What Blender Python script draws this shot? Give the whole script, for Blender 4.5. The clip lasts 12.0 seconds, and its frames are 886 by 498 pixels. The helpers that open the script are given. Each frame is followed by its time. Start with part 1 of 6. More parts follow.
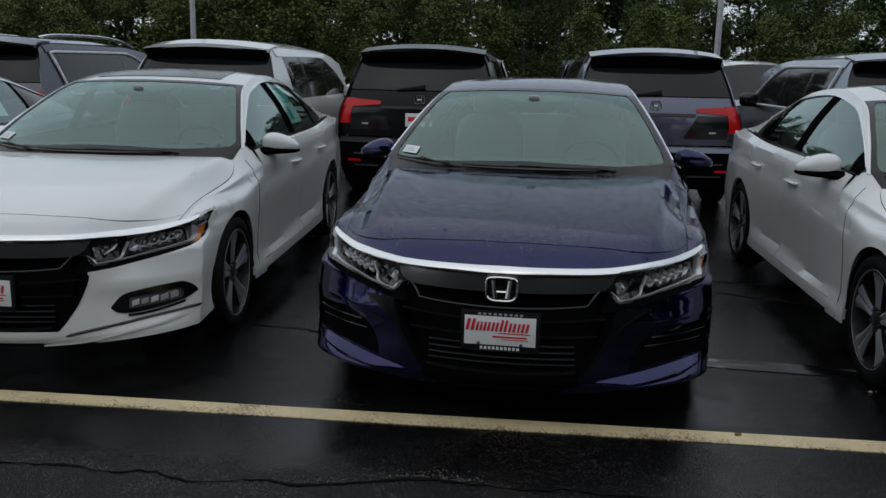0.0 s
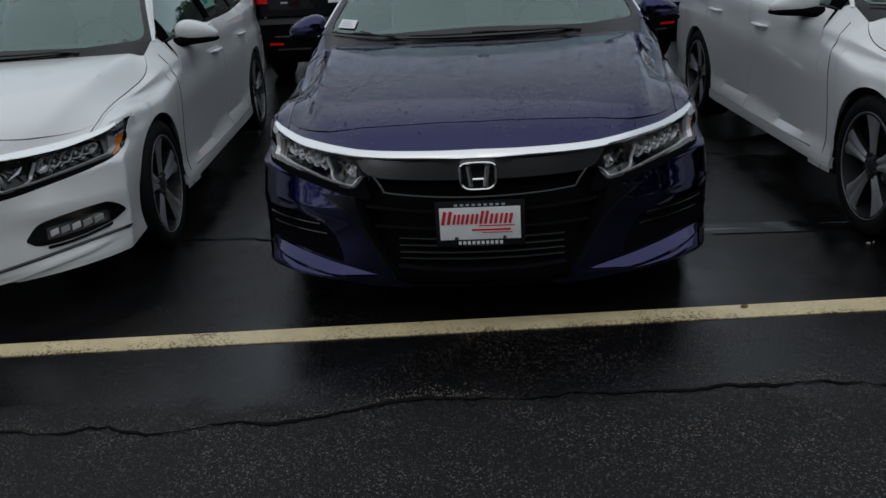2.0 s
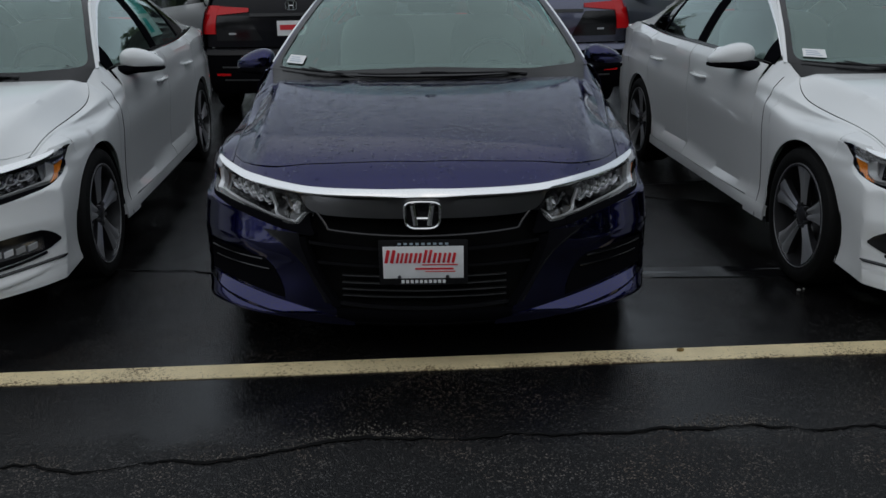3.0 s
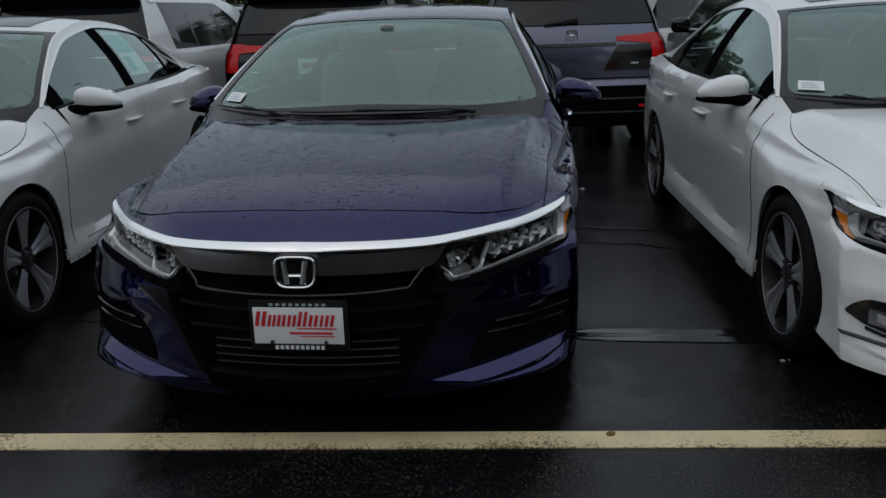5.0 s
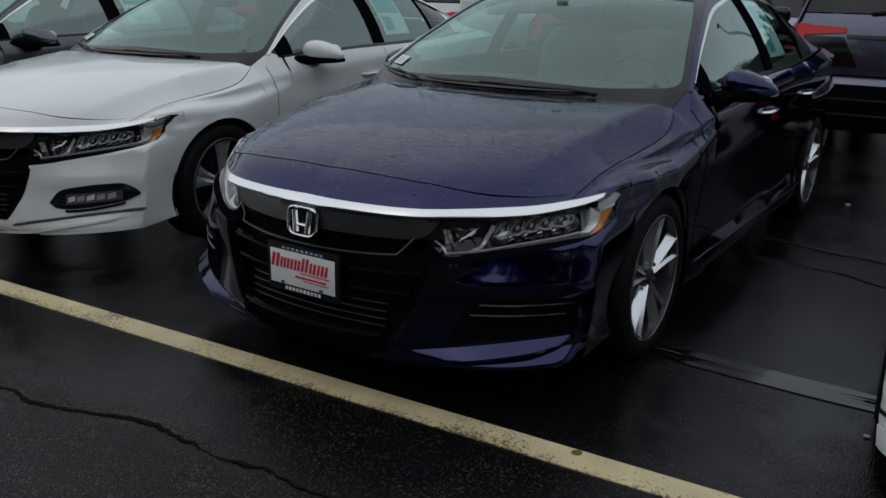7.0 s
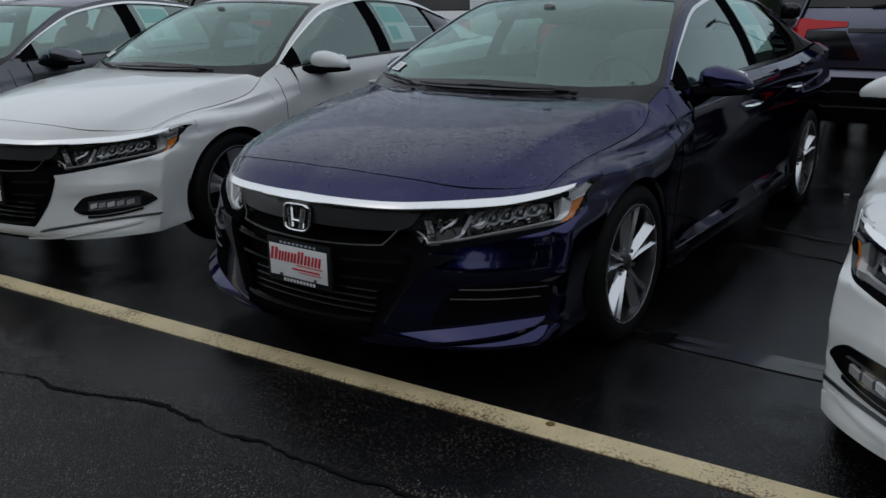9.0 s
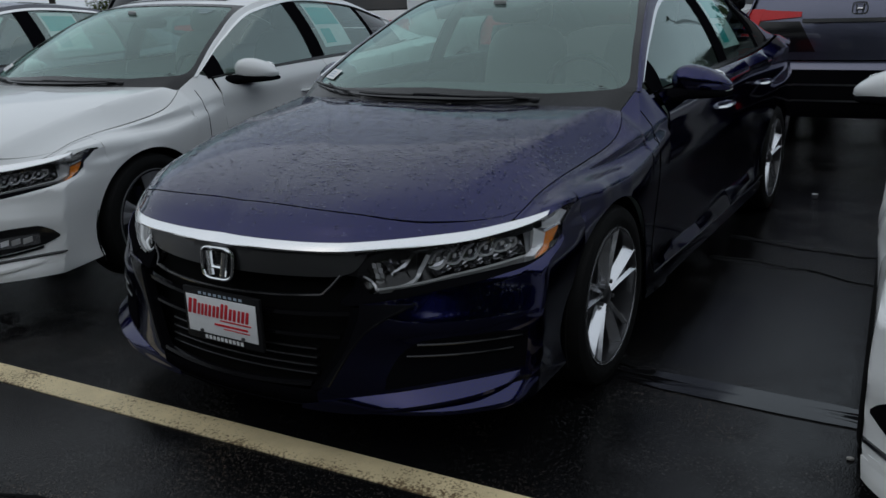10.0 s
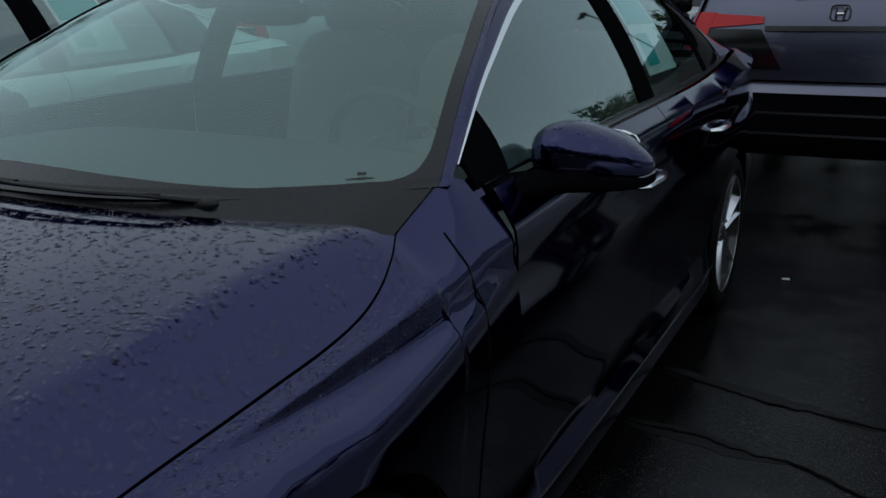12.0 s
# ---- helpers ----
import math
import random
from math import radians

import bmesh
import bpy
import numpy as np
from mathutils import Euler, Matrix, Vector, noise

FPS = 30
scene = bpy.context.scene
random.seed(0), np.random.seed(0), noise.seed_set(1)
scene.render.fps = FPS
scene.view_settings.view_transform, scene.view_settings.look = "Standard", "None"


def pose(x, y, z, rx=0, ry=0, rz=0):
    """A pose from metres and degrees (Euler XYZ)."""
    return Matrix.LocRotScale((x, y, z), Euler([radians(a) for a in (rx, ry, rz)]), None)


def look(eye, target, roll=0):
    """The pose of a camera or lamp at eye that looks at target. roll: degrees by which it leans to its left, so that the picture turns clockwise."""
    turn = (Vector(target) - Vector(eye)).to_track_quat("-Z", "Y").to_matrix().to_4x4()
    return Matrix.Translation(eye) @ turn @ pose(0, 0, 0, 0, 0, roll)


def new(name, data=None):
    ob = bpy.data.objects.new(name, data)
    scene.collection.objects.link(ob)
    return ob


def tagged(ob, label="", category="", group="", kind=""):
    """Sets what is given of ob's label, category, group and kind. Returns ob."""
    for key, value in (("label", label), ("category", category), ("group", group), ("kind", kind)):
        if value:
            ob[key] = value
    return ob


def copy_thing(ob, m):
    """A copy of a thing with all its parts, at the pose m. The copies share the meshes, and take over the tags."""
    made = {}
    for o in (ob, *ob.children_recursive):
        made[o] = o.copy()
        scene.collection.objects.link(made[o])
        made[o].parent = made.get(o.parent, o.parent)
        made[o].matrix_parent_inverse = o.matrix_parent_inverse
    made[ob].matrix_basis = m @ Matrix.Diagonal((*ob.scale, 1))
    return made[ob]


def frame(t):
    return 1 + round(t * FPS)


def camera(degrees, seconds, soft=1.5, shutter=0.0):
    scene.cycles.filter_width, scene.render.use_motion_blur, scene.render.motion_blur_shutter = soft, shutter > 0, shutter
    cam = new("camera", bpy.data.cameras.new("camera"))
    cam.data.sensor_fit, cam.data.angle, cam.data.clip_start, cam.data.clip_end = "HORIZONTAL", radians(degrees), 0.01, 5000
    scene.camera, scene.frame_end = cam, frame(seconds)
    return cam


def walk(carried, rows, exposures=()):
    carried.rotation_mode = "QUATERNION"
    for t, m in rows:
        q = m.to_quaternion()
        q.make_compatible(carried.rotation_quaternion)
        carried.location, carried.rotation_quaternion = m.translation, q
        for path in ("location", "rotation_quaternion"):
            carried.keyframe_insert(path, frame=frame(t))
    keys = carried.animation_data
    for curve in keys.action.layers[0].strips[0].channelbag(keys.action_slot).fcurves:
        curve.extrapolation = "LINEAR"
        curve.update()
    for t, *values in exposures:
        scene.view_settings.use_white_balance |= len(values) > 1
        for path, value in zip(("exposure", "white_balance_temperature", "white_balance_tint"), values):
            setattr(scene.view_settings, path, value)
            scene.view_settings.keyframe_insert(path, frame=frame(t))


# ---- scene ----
import functools

cam = camera(55.06, 12.0)
PATH = [
    (0, (0.277, -3.364, 1.472), (-0.024, -1.431, 1.060), 1.2),
    (0.5, (0.100, -3.166, 1.401), (-0.132, -1.237, 0.930), 1.1),
    (1, (0.062, -3.001, 1.393), (-0.105, -1.079, 0.866), -2.7),
    (1.5, (0.079, -2.947, 1.403), (-0.074, -1.064, 0.747), -3.6),
    (2, (0.091, -2.950, 1.409), (-0.057, -1.077, 0.721), -3.5),
    (2.5, (0.110, -2.954, 1.418), (0.059, -1.071, 0.745), -1.8),
    (3, (0.094, -2.953, 1.427), (0.080, -1.050, 0.811), -0.8),
    (4.8, (0.623, -2.601, 1.377), (0.466, -0.678, 0.849), -1.5),
    (5, (0.764, -2.499, 1.366), (0.538, -0.584, 0.837), -1.8),
    (5.5, (1.102, -2.300, 1.346), (0.682, -0.422, 0.801), -3.3),
    (6, (1.442, -2.182, 1.353), (0.772, -0.388, 0.774), -2.2),
    (6.5, (1.659, -2.046, 1.315), (0.673, -0.400, 0.752), -0.2),
    (7, (1.926, -2.060, 1.358), (0.870, -0.463, 0.776), 1.2),
    (9, (2.201, -2.151, 1.365), (1.079, -0.595, 0.799), -0.8),
    (9.5, (2.079, -2.004, 1.371), (1.027, -0.400, 0.807), -0.5),
    (10, (1.890, -1.749, 1.360), (0.878, -0.121, 0.788), -2.1),
    (10.5, (1.809, -1.366, 1.374), (0.792, 0.267, 0.828), -3.1),
    (11, (1.665, -0.805, 1.316), (0.650, 0.830, 0.770), -2.4),
    (11.5, (1.597, -0.297, 1.277), (0.651, 1.374, 0.717), -2.6),
    (12, (1.488, 0.206, 1.300), (0.572, 1.887, 0.721), -0.8),
]
walk(cam, [(t, look(eye, target, roll)) for t, eye, target, roll in PATH], [(0, 0.04, 6500, 10), (3.5, 0.04, 6500, 10), (5.5, -0.05, 6500, 10), (9, -0.05, 6450, 10), (10.5, -0.10, 6300, 9), (11.5, -0.20, 6120, 7), (12, -0.22, 6050, 6)])

# ---- light ----
world = bpy.data.worlds.new("overcast_sky")
scene.world = world
world.use_nodes = True
wn, wl = world.node_tree.nodes, world.node_tree.links
wn.clear()
sky = wn.new("ShaderNodeTexSky")
sky.sky_type, sky.sun_disc = "NISHITA", False
sky.sun_elevation, sky.sun_rotation, sky.air_density, sky.dust_density = radians(55), radians(200), 1.0, 3.0
grey = wn.new("ShaderNodeMixRGB")
grey.inputs[0].default_value = 0.88
grey.inputs[2].default_value = (4.7, 5.3, 5.85, 1)
back = wn.new("ShaderNodeBackground")
back.inputs[1].default_value = 0.11
wout = wn.new("ShaderNodeOutputWorld")
wl.new(sky.outputs[0], grey.inputs[1]); wl.new(grey.outputs[0], back.inputs[0]); wl.new(back.outputs[0], wout.inputs[0])
sun = new("sun", bpy.data.lights.new("sun", "SUN"))
sun.data.energy, sun.data.angle, sun.data.color = 0.6, radians(150), (1, 0.97, 0.93)
sun.matrix_world = look((0, 0, 0), (0.25, 0.4, -1))


# ---- materials ----
def mat(name, color=(0.5, 0.5, 0.5), rough=0.5, metal=0.0, coat=0.0, spec=0.5, noise_scale=0.0, noise_amount=0.0, bump=0.0, bump_scale=0.0, emit=None, coat_rough=0.03):
    m = bpy.data.materials.new(name)
    m.use_nodes = True
    nt = m.node_tree
    b = nt.nodes["Principled BSDF"]
    b.inputs["Base Color"].default_value = (*color, 1)
    b.inputs["Roughness"].default_value = rough
    b.inputs["Metallic"].default_value = metal
    b.inputs["Coat Weight"].default_value = coat
    b.inputs["Coat Roughness"].default_value = coat_rough
    b.inputs["Specular IOR Level"].default_value = spec
    if noise_amount or bump:
        tc = nt.nodes.new("ShaderNodeTexCoord")
    if noise_amount:
        n = nt.nodes.new("ShaderNodeTexNoise")
        n.inputs["Scale"].default_value = noise_scale
        n.inputs["Detail"].default_value = 6
        nt.links.new(tc.outputs["Object"], n.inputs["Vector"])
        ramp = nt.nodes.new("ShaderNodeMapRange")
        ramp.inputs["From Min"].default_value, ramp.inputs["From Max"].default_value = 0.3, 0.7
        ramp.inputs["To Min"].default_value, ramp.inputs["To Max"].default_value = 1 - noise_amount, 1 + noise_amount
        nt.links.new(n.outputs["Fac"], ramp.inputs["Value"])
        mul = nt.nodes.new("ShaderNodeVectorMath")
        mul.operation = "SCALE"
        mul.inputs[0].default_value = color
        nt.links.new(ramp.outputs[0], mul.inputs["Scale"])
        nt.links.new(mul.outputs[0], b.inputs["Base Color"])
        rr = nt.nodes.new("ShaderNodeMapRange")
        rr.inputs["From Min"].default_value, rr.inputs["From Max"].default_value = 0.3, 0.7
        rr.inputs["To Min"].default_value, rr.inputs["To Max"].default_value = max(0.0, rough - 0.08), min(1.0, rough + 0.08)
        nt.links.new(n.outputs["Fac"], rr.inputs["Value"])
        nt.links.new(rr.outputs[0], b.inputs["Roughness"])
    if bump:
        n2 = nt.nodes.new("ShaderNodeTexNoise")
        n2.inputs["Scale"].default_value = bump_scale
        n2.inputs["Detail"].default_value = 4
        nt.links.new(tc.outputs["Object"], n2.inputs["Vector"])
        bp = nt.nodes.new("ShaderNodeBump")
        bp.inputs["Strength"].default_value = 1.0
        bp.inputs["Distance"].default_value = bump
        nt.links.new(n2.outputs["Fac"], bp.inputs["Height"])
        nt.links.new(bp.outputs[0], b.inputs["Normal"])
    if emit:
        b.inputs["Emission Color"].default_value = (*emit[:3], 1)
        b.inputs["Emission Strength"].default_value = emit[3]
    return m


def glass(name, tint=(0.9, 0.95, 0.93), density=0.15, rough=0.0, ior=1.5, gloss=(1, 1, 1)):
    """A thin pane: clear with a tint, with the gloss that Fresnel gives."""
    m = bpy.data.materials.new(name)
    m.use_nodes = True
    nt = m.node_tree
    nt.nodes.clear()
    out = nt.nodes.new("ShaderNodeOutputMaterial")
    tr = nt.nodes.new("ShaderNodeBsdfTransparent")
    tr.inputs[0].default_value = (*[c * (1 - density) for c in tint], 1)
    gl = nt.nodes.new("ShaderNodeBsdfGlossy")
    gl.inputs["Roughness"].default_value = rough
    gl.inputs["Color"].default_value = (*gloss, 1)
    lw = nt.nodes.new("ShaderNodeLayerWeight")
    lw.inputs[0].default_value = 0.5
    power = nt.nodes.new("ShaderNodeMath")
    power.operation = "POWER"
    power.inputs[1].default_value = 5.0
    face_on = ((ior - 1) / (ior + 1)) ** 2
    fr = nt.nodes.new("ShaderNodeMath")
    fr.operation = "MULTIPLY_ADD"
    fr.inputs[1].default_value, fr.inputs[2].default_value = 1 - face_on, face_on
    nt.links.new(lw.outputs["Facing"], power.inputs[0]); nt.links.new(power.outputs[0], fr.inputs[0])
    mix = nt.nodes.new("ShaderNodeMixShader")
    nt.links.new(fr.outputs[0], mix.inputs[0]); nt.links.new(tr.outputs[0], mix.inputs[1]); nt.links.new(gl.outputs[0], mix.inputs[2])
    nt.links.new(mix.outputs[0], out.inputs[0])
    return m


M = {
    "navy": mat("navy_pearl_paint", (0.0046, 0.0050, 0.060), 0.18, 1.0, 1.0, 0.5, 900, 0.2, coat_rough=0.05),
    "white": mat("white_pearl_paint", (0.69, 0.70, 0.70), 0.4, 0.0, 1.0, 0.5, 3, 0.02),
    "navy2": mat("dark_slate_blue_paint", (0.10, 0.105, 0.15), 0.32, 1.0, 1.0, 0.5, 900, 0.15, coat_rough=0.02),
    "dark": mat("charcoal_metallic_paint", (0.075, 0.078, 0.09), 0.32, 1.0, 1.0, 0.5, 900, 0.15),
    "black": mat("black_paint", (0.004, 0.004, 0.006), 0.25, 0.0, 0.0, 0.22),
    "silver": mat("steel_grey_metallic_paint", (0.22, 0.24, 0.29), 0.34, 1.0, 1.0, 0.5, 900, 0.1),
    "gloss_black": mat("gloss_black_plastic", (0.004, 0.004, 0.005), 0.16, 0, 0.0, 0.5),
    "frit": mat("black_glass_edge", (0.009, 0.009, 0.010), 0.22, 0, 0, 0.36, 400, 0.2, 0.0002, 700),
    "plastic": mat("matt_black_plastic", (0.009, 0.009, 0.010), 0.5, 0, 0, 0.22, 300, 0.3, 0.0004, 900),
    # dark trim, and the painted shade under the wagons' spoilers
    "trim_shade": mat("dark_trim_and_shade", (0.004, 0.004, 0.005), 0.6, 0, 0, 0.0),
    "underside": mat("black_underbody", (0.004, 0.004, 0.004), 0.95, 0, 0, 0.1),
    "chrome": mat("chrome", (0.78, 0.79, 0.8), 0.1, 1.0),
    "satin": mat("satin_chrome", (0.84, 0.845, 0.85), 0.18, 1.0),
    "smoke": mat("smoked_chrome", (0.22, 0.22, 0.228), 0.3, 1.0),
    "rubber": mat("tyre_rubber", (0.007, 0.007, 0.007), 0.7, 0, 0, 0.12, 60, 0.25, 0.0006, 250),
    "alloy": mat("silver_alloy", (0.72, 0.73, 0.76), 0.24, 0.85),
    "alloy_dim": mat("machined_alloy", (0.62, 0.63, 0.65), 0.3, 0.8),
    "lamp_tail": mat("pale_lamp_tail", (0.42, 0.43, 0.45), 0.35, 0.2),
    "silvered": mat("silvered_lamp_trim", (0.72, 0.73, 0.75), 0.3, 0.35),
    "silvered_dim": mat("grey_lamp_trim", (0.38, 0.385, 0.39), 0.35, 0.3),
    "alloy_dark": mat("dark_alloy_paint", (0.03, 0.03, 0.033), 0.35, 0.4, 0.6),
    "lamp_grey": mat("grey_lamp_reflector", (0.42, 0.43, 0.45), 0.25, 1.0),
    "glass": glass("windshield_glass", (0.66, 0.88, 0.81), 0.16, 0.0, 2.32, (0.80, 1.0, 0.95)),
    "glass_side": glass("side_glass", (0.72, 0.92, 0.87), 0.12, 0.0, 2.7, (0.85, 1.0, 0.96)),
    "glass_dark": glass("privacy_glass", (0.10, 0.11, 0.12), 0.3),
    "lens": glass("clear_lens", (0.97, 0.97, 0.97), 0.02),
    "amber": mat("amber_reflector", (0.85, 0.24, 0.012), 0.25, 0, 0.8, 0.5, 250, 0.2),
    "red": mat("red_tail_lens", (0.55, 0.007, 0.010), 0.2, 0, 0.25, 0.3, 200, 0.2),
    # reflector metal darkened in its colour for the shade inside the lamps
    "lamp_dark": mat("shaded_lamp_reflector", (0.40, 0.40, 0.42), 0.16, 1.0),
    "reflector": mat("lamp_reflector", (0.8, 0.81, 0.83), 0.08, 1.0),
    "seat": mat("grey_fabric", (0.26, 0.255, 0.245), 0.9, 0, 0, 0.2, 200, 0.2),
    "dash": mat("dark_dashboard_plastic", (0.05, 0.05, 0.048), 0.7, 0, 0, 0.3, 100, 0.2),
    "headliner": mat("pale_headliner", (0.4, 0.39, 0.37), 0.9),
    "paper": mat("white_paper", (0.75, 0.76, 0.76), 0.7, 0, 0, 0.2, 20, 0.05),
    "teal": mat("teal_print", (0.03, 0.42, 0.42), 0.6),
    "ink": mat("black_ink", (0.02, 0.02, 0.02), 0.6),
    "red_ink": mat("red_ink", (0.62, 0.02, 0.03), 0.5),
    "blue_ink": mat("grey_blue_ink", (0.35, 0.42, 0.5), 0.5),
}
M["navy"].node_tree.nodes["Principled BSDF"].inputs["Coat IOR"].default_value = 1.5
for k in ("navy", "dark"):
    M[k].node_tree.nodes["Principled BSDF"].inputs["Specular Tint"].default_value = (0.28, 0.28, 0.42, 1)


# ---- mesh helpers ----
def pch(*keys):
    """A smooth monotone curve through (u, value) keys."""
    ks = np.array([k[0] for k in keys], float)
    vs = np.array([k[1] for k in keys], float)
    h = np.diff(ks)
    d = np.diff(vs) / h
    m = np.zeros(len(ks))
    m[0], m[-1] = d[0], d[-1]
    for i in range(1, len(ks) - 1):
        if d[i - 1] * d[i] > 0:
            w1, w2 = 2 * h[i] + h[i - 1], h[i] + 2 * h[i - 1]
            m[i] = (w1 + w2) / (w1 / d[i - 1] + w2 / d[i])

    def f(u):
        u = np.clip(np.asarray(u, float), ks[0], ks[-1])
        i = np.clip(np.searchsorted(ks, u) - 1, 0, len(h) - 1)
        s = (u - ks[i]) / h[i]
        return ((2 * s**3 - 3 * s**2 + 1) * vs[i] + (s**3 - 2 * s**2 + s) * h[i] * m[i]
                + (-2 * s**3 + 3 * s**2) * vs[i + 1] + (s**3 - s**2) * h[i] * m[i + 1])
    return f


def lerp(a, b, t):
    return a + (b - a) * t


def fill(geom):
    """A mesh from (points, faces)."""
    me = bpy.data.meshes.new("mesh")
    me.from_pydata([tuple(p) for p in np.asarray(geom[0], float)], [], [tuple(int(i) for i in f) for f in geom[1]])
    me.update()
    return me


def join(geoms):
    pts, faces, n = [], [], 0
    for p, f in geoms:
        p = np.asarray(p, float)
        pts.append(p)
        faces.extend([tuple(i + n for i in q) for q in f])
        n += len(p)
    return np.concatenate(pts), faces


def mesh_object(name, geom, material, smooth=35):
    me = fill(geom)
    me.materials.append(material)
    if smooth:
        me.polygons.foreach_set("use_smooth", [True] * len(me.polygons))
        me.set_sharp_from_angle(angle=radians(smooth))
    return new(name, me)


def part(name, geom, material, parent, label="", smooth=35):
    ob = mesh_object(name, geom, material, smooth)
    ob.parent = parent
    if label:
        tagged(ob, label)
    return ob


add_part = part


def normals(p):
    du = np.gradient(p, axis=0)
    dv = np.gradient(p, axis=1)
    n = np.cross(du, dv)
    return n / np.maximum(np.linalg.norm(n, axis=2, keepdims=True), 1e-9)


def sheet(p, thick=0.004, offset=0.0, centre=(0, 2.4, 0.55), keep=None):
    """A panel with thickness over a grid of points (rows, columns, 3); keep: which cells stay."""
    p = np.asarray(p, float)
    n = normals(p)
    if ((p - np.array(centre)) * n).sum() < 0:
        p = p[:, ::-1]
        n = -n[:, ::-1]
        keep = keep[:, ::-1] if keep is not None else None
    front = p + n * offset
    rear = p + n * (offset - thick)
    r, c = p.shape[:2]
    idx = np.arange(r * c).reshape(r, c)
    on = np.ones((r - 1, c - 1), bool) if keep is None else keep
    faces = []
    b = r * c
    pad = np.zeros((r + 1, c + 1), bool)
    pad[1:-1, 1:-1] = on
    for i in range(r - 1):
        for j in range(c - 1):
            if not on[i, j]:
                continue
            q = (idx[i, j], idx[i + 1, j], idx[i + 1, j + 1], idx[i, j + 1])
            faces.append(q)
            if thick:
                faces.append(tuple(k + b for k in q[::-1]))
                for (e0, e1, nb) in ((q[0], q[1], pad[i + 1, j]), (q[1], q[2], pad[i + 2, j + 1]), (q[2], q[3], pad[i + 1, j + 2]), (q[3], q[0], pad[i, j + 1])):
                    if not nb:
                        faces.append((e1, e0, e0 + b, e1 + b))
    pts = np.concatenate([front.reshape(-1, 3), rear.reshape(-1, 3)]) if thick else front.reshape(-1, 3)
    return pts, faces


def strip(surface, us, lo, hi, rows=6, thick=0.004, offset=0.0, centre=(0, 2.4, 0.55)):
    """A panel over surface(u, v), u along us, v from lo(u) to hi(u)."""
    us = np.asarray(us, float)
    a, b = np.array([float(lo(u)) for u in us]), np.array([float(hi(u)) for u in us])
    t = np.linspace(0, 1, rows + 1)
    p = np.array([[surface(u, lerp(a[i], b[i], s)) for s in t] for i, u in enumerate(us)])
    return sheet(p, thick, offset, centre)


def ledge(surface, us, lo, hi, out=0.035, rows=6):
    """A ledge whose upper face leans outwards over surface(u, v), with a thin lip below."""
    p = np.array([[surface(u, lerp(float(hi(u)), float(lo(u)), s)) for s in np.linspace(0, 1, rows + 1)] for u in us])
    n = normals(p)
    if ((p - np.array((0, 2.4, 0.55))) * n).sum() < 0:
        n = -n
    n[:, :, 2] = 0
    k = np.linspace(0, 1, rows + 1)[None, :, None]
    t = np.linspace(0, 1, len(us))
    fade = (np.sin(np.clip(t * 1.2 + 0.1, 0, 1) * np.pi / 2) * np.clip((1 - t) / 0.16, 0, 1) ** 0.5)[:, None, None]
    q = p + n * (0.002 + out * k * fade)
    tail = q[:, -1:] - np.array((0, 0, 0.010))
    under = p[:, -1:] - np.array((0, 0, 0.012))
    return sheet(np.concatenate([q, tail, under], axis=1), 0.004)


def mirrored(geom):
    p = np.array(geom[0], float)
    p[:, 0] *= -1
    return p, [tuple(f[::-1]) for f in geom[1]]


def moved(geom, m):
    p = np.asarray(geom[0], float)
    m = np.array(m)
    return p @ m[:3, :3].T + m[:3, 3], geom[1]


def box(c, s, bevel=0.0, m=None):
    bm = bmesh.new()
    bmesh.ops.create_cube(bm, size=1)
    bmesh.ops.scale(bm, vec=s, verts=bm.verts)
    if bevel:
        bmesh.ops.bevel(bm, geom=bm.edges, offset=bevel, segments=2, affect="EDGES", profile=0.6)
    if m:
        bmesh.ops.transform(bm, matrix=m, verts=bm.verts)
    bmesh.ops.translate(bm, vec=c, verts=bm.verts)
    bm.verts.index_update()
    g = (np.array([v.co[:] for v in bm.verts]), [tuple(v.index for v in f.verts) for f in bm.faces])
    bm.free()
    return g


def revolve(profile, n=48, axis="x"):
    """Turn a closed profile of (along, radius) about an axis."""
    pr = np.array(profile, float)
    k = len(pr)
    ang = np.arange(n) * 2 * np.pi / n
    pts = np.zeros((n, k, 3))
    ax = "xyz".index(axis)
    o1, o2 = [(1, 2), (2, 0), (0, 1)][ax]
    pts[:, :, ax] = pr[None, :, 0]
    pts[:, :, o1] = np.cos(ang)[:, None] * pr[None, :, 1]
    pts[:, :, o2] = np.sin(ang)[:, None] * pr[None, :, 1]
    faces = [(i * k + j, i * k + (j + 1) % k, ((i + 1) % n) * k + (j + 1) % k, ((i + 1) % n) * k + j) for i in range(n) for j in range(k)]
    return pts.reshape(-1, 3), faces


def tube(path, radius, n=8, flat=1.0):
    """A rod along a path of points, capped; radius may be a list."""
    path = np.array(path, float)
    rad = np.broadcast_to(np.asarray(radius, float), (len(path),))
    tang = np.gradient(path, axis=0)
    tang /= np.linalg.norm(tang, axis=1, keepdims=True)
    up = np.eye(3)[np.abs(tang).max(axis=0)[::-1].argmin() * -1 + 2]
    pts = []
    for p, t, r in zip(path, tang, rad):
        a = np.cross(up, t)
        a /= np.linalg.norm(a)
        b = np.cross(t, a)
        for k in range(n):
            w = 2 * np.pi * k / n
            pts.append(p + r * (np.cos(w) * a + flat * np.sin(w) * b))
    m = len(path)
    faces = [(i * n + k, i * n + (k + 1) % n, (i + 1) * n + (k + 1) % n, (i + 1) * n + k) for i in range(m - 1) for k in range(n)]
    faces += [tuple(range(n))[::-1], tuple((m - 1) * n + k for k in range(n))]
    return np.array(pts), faces


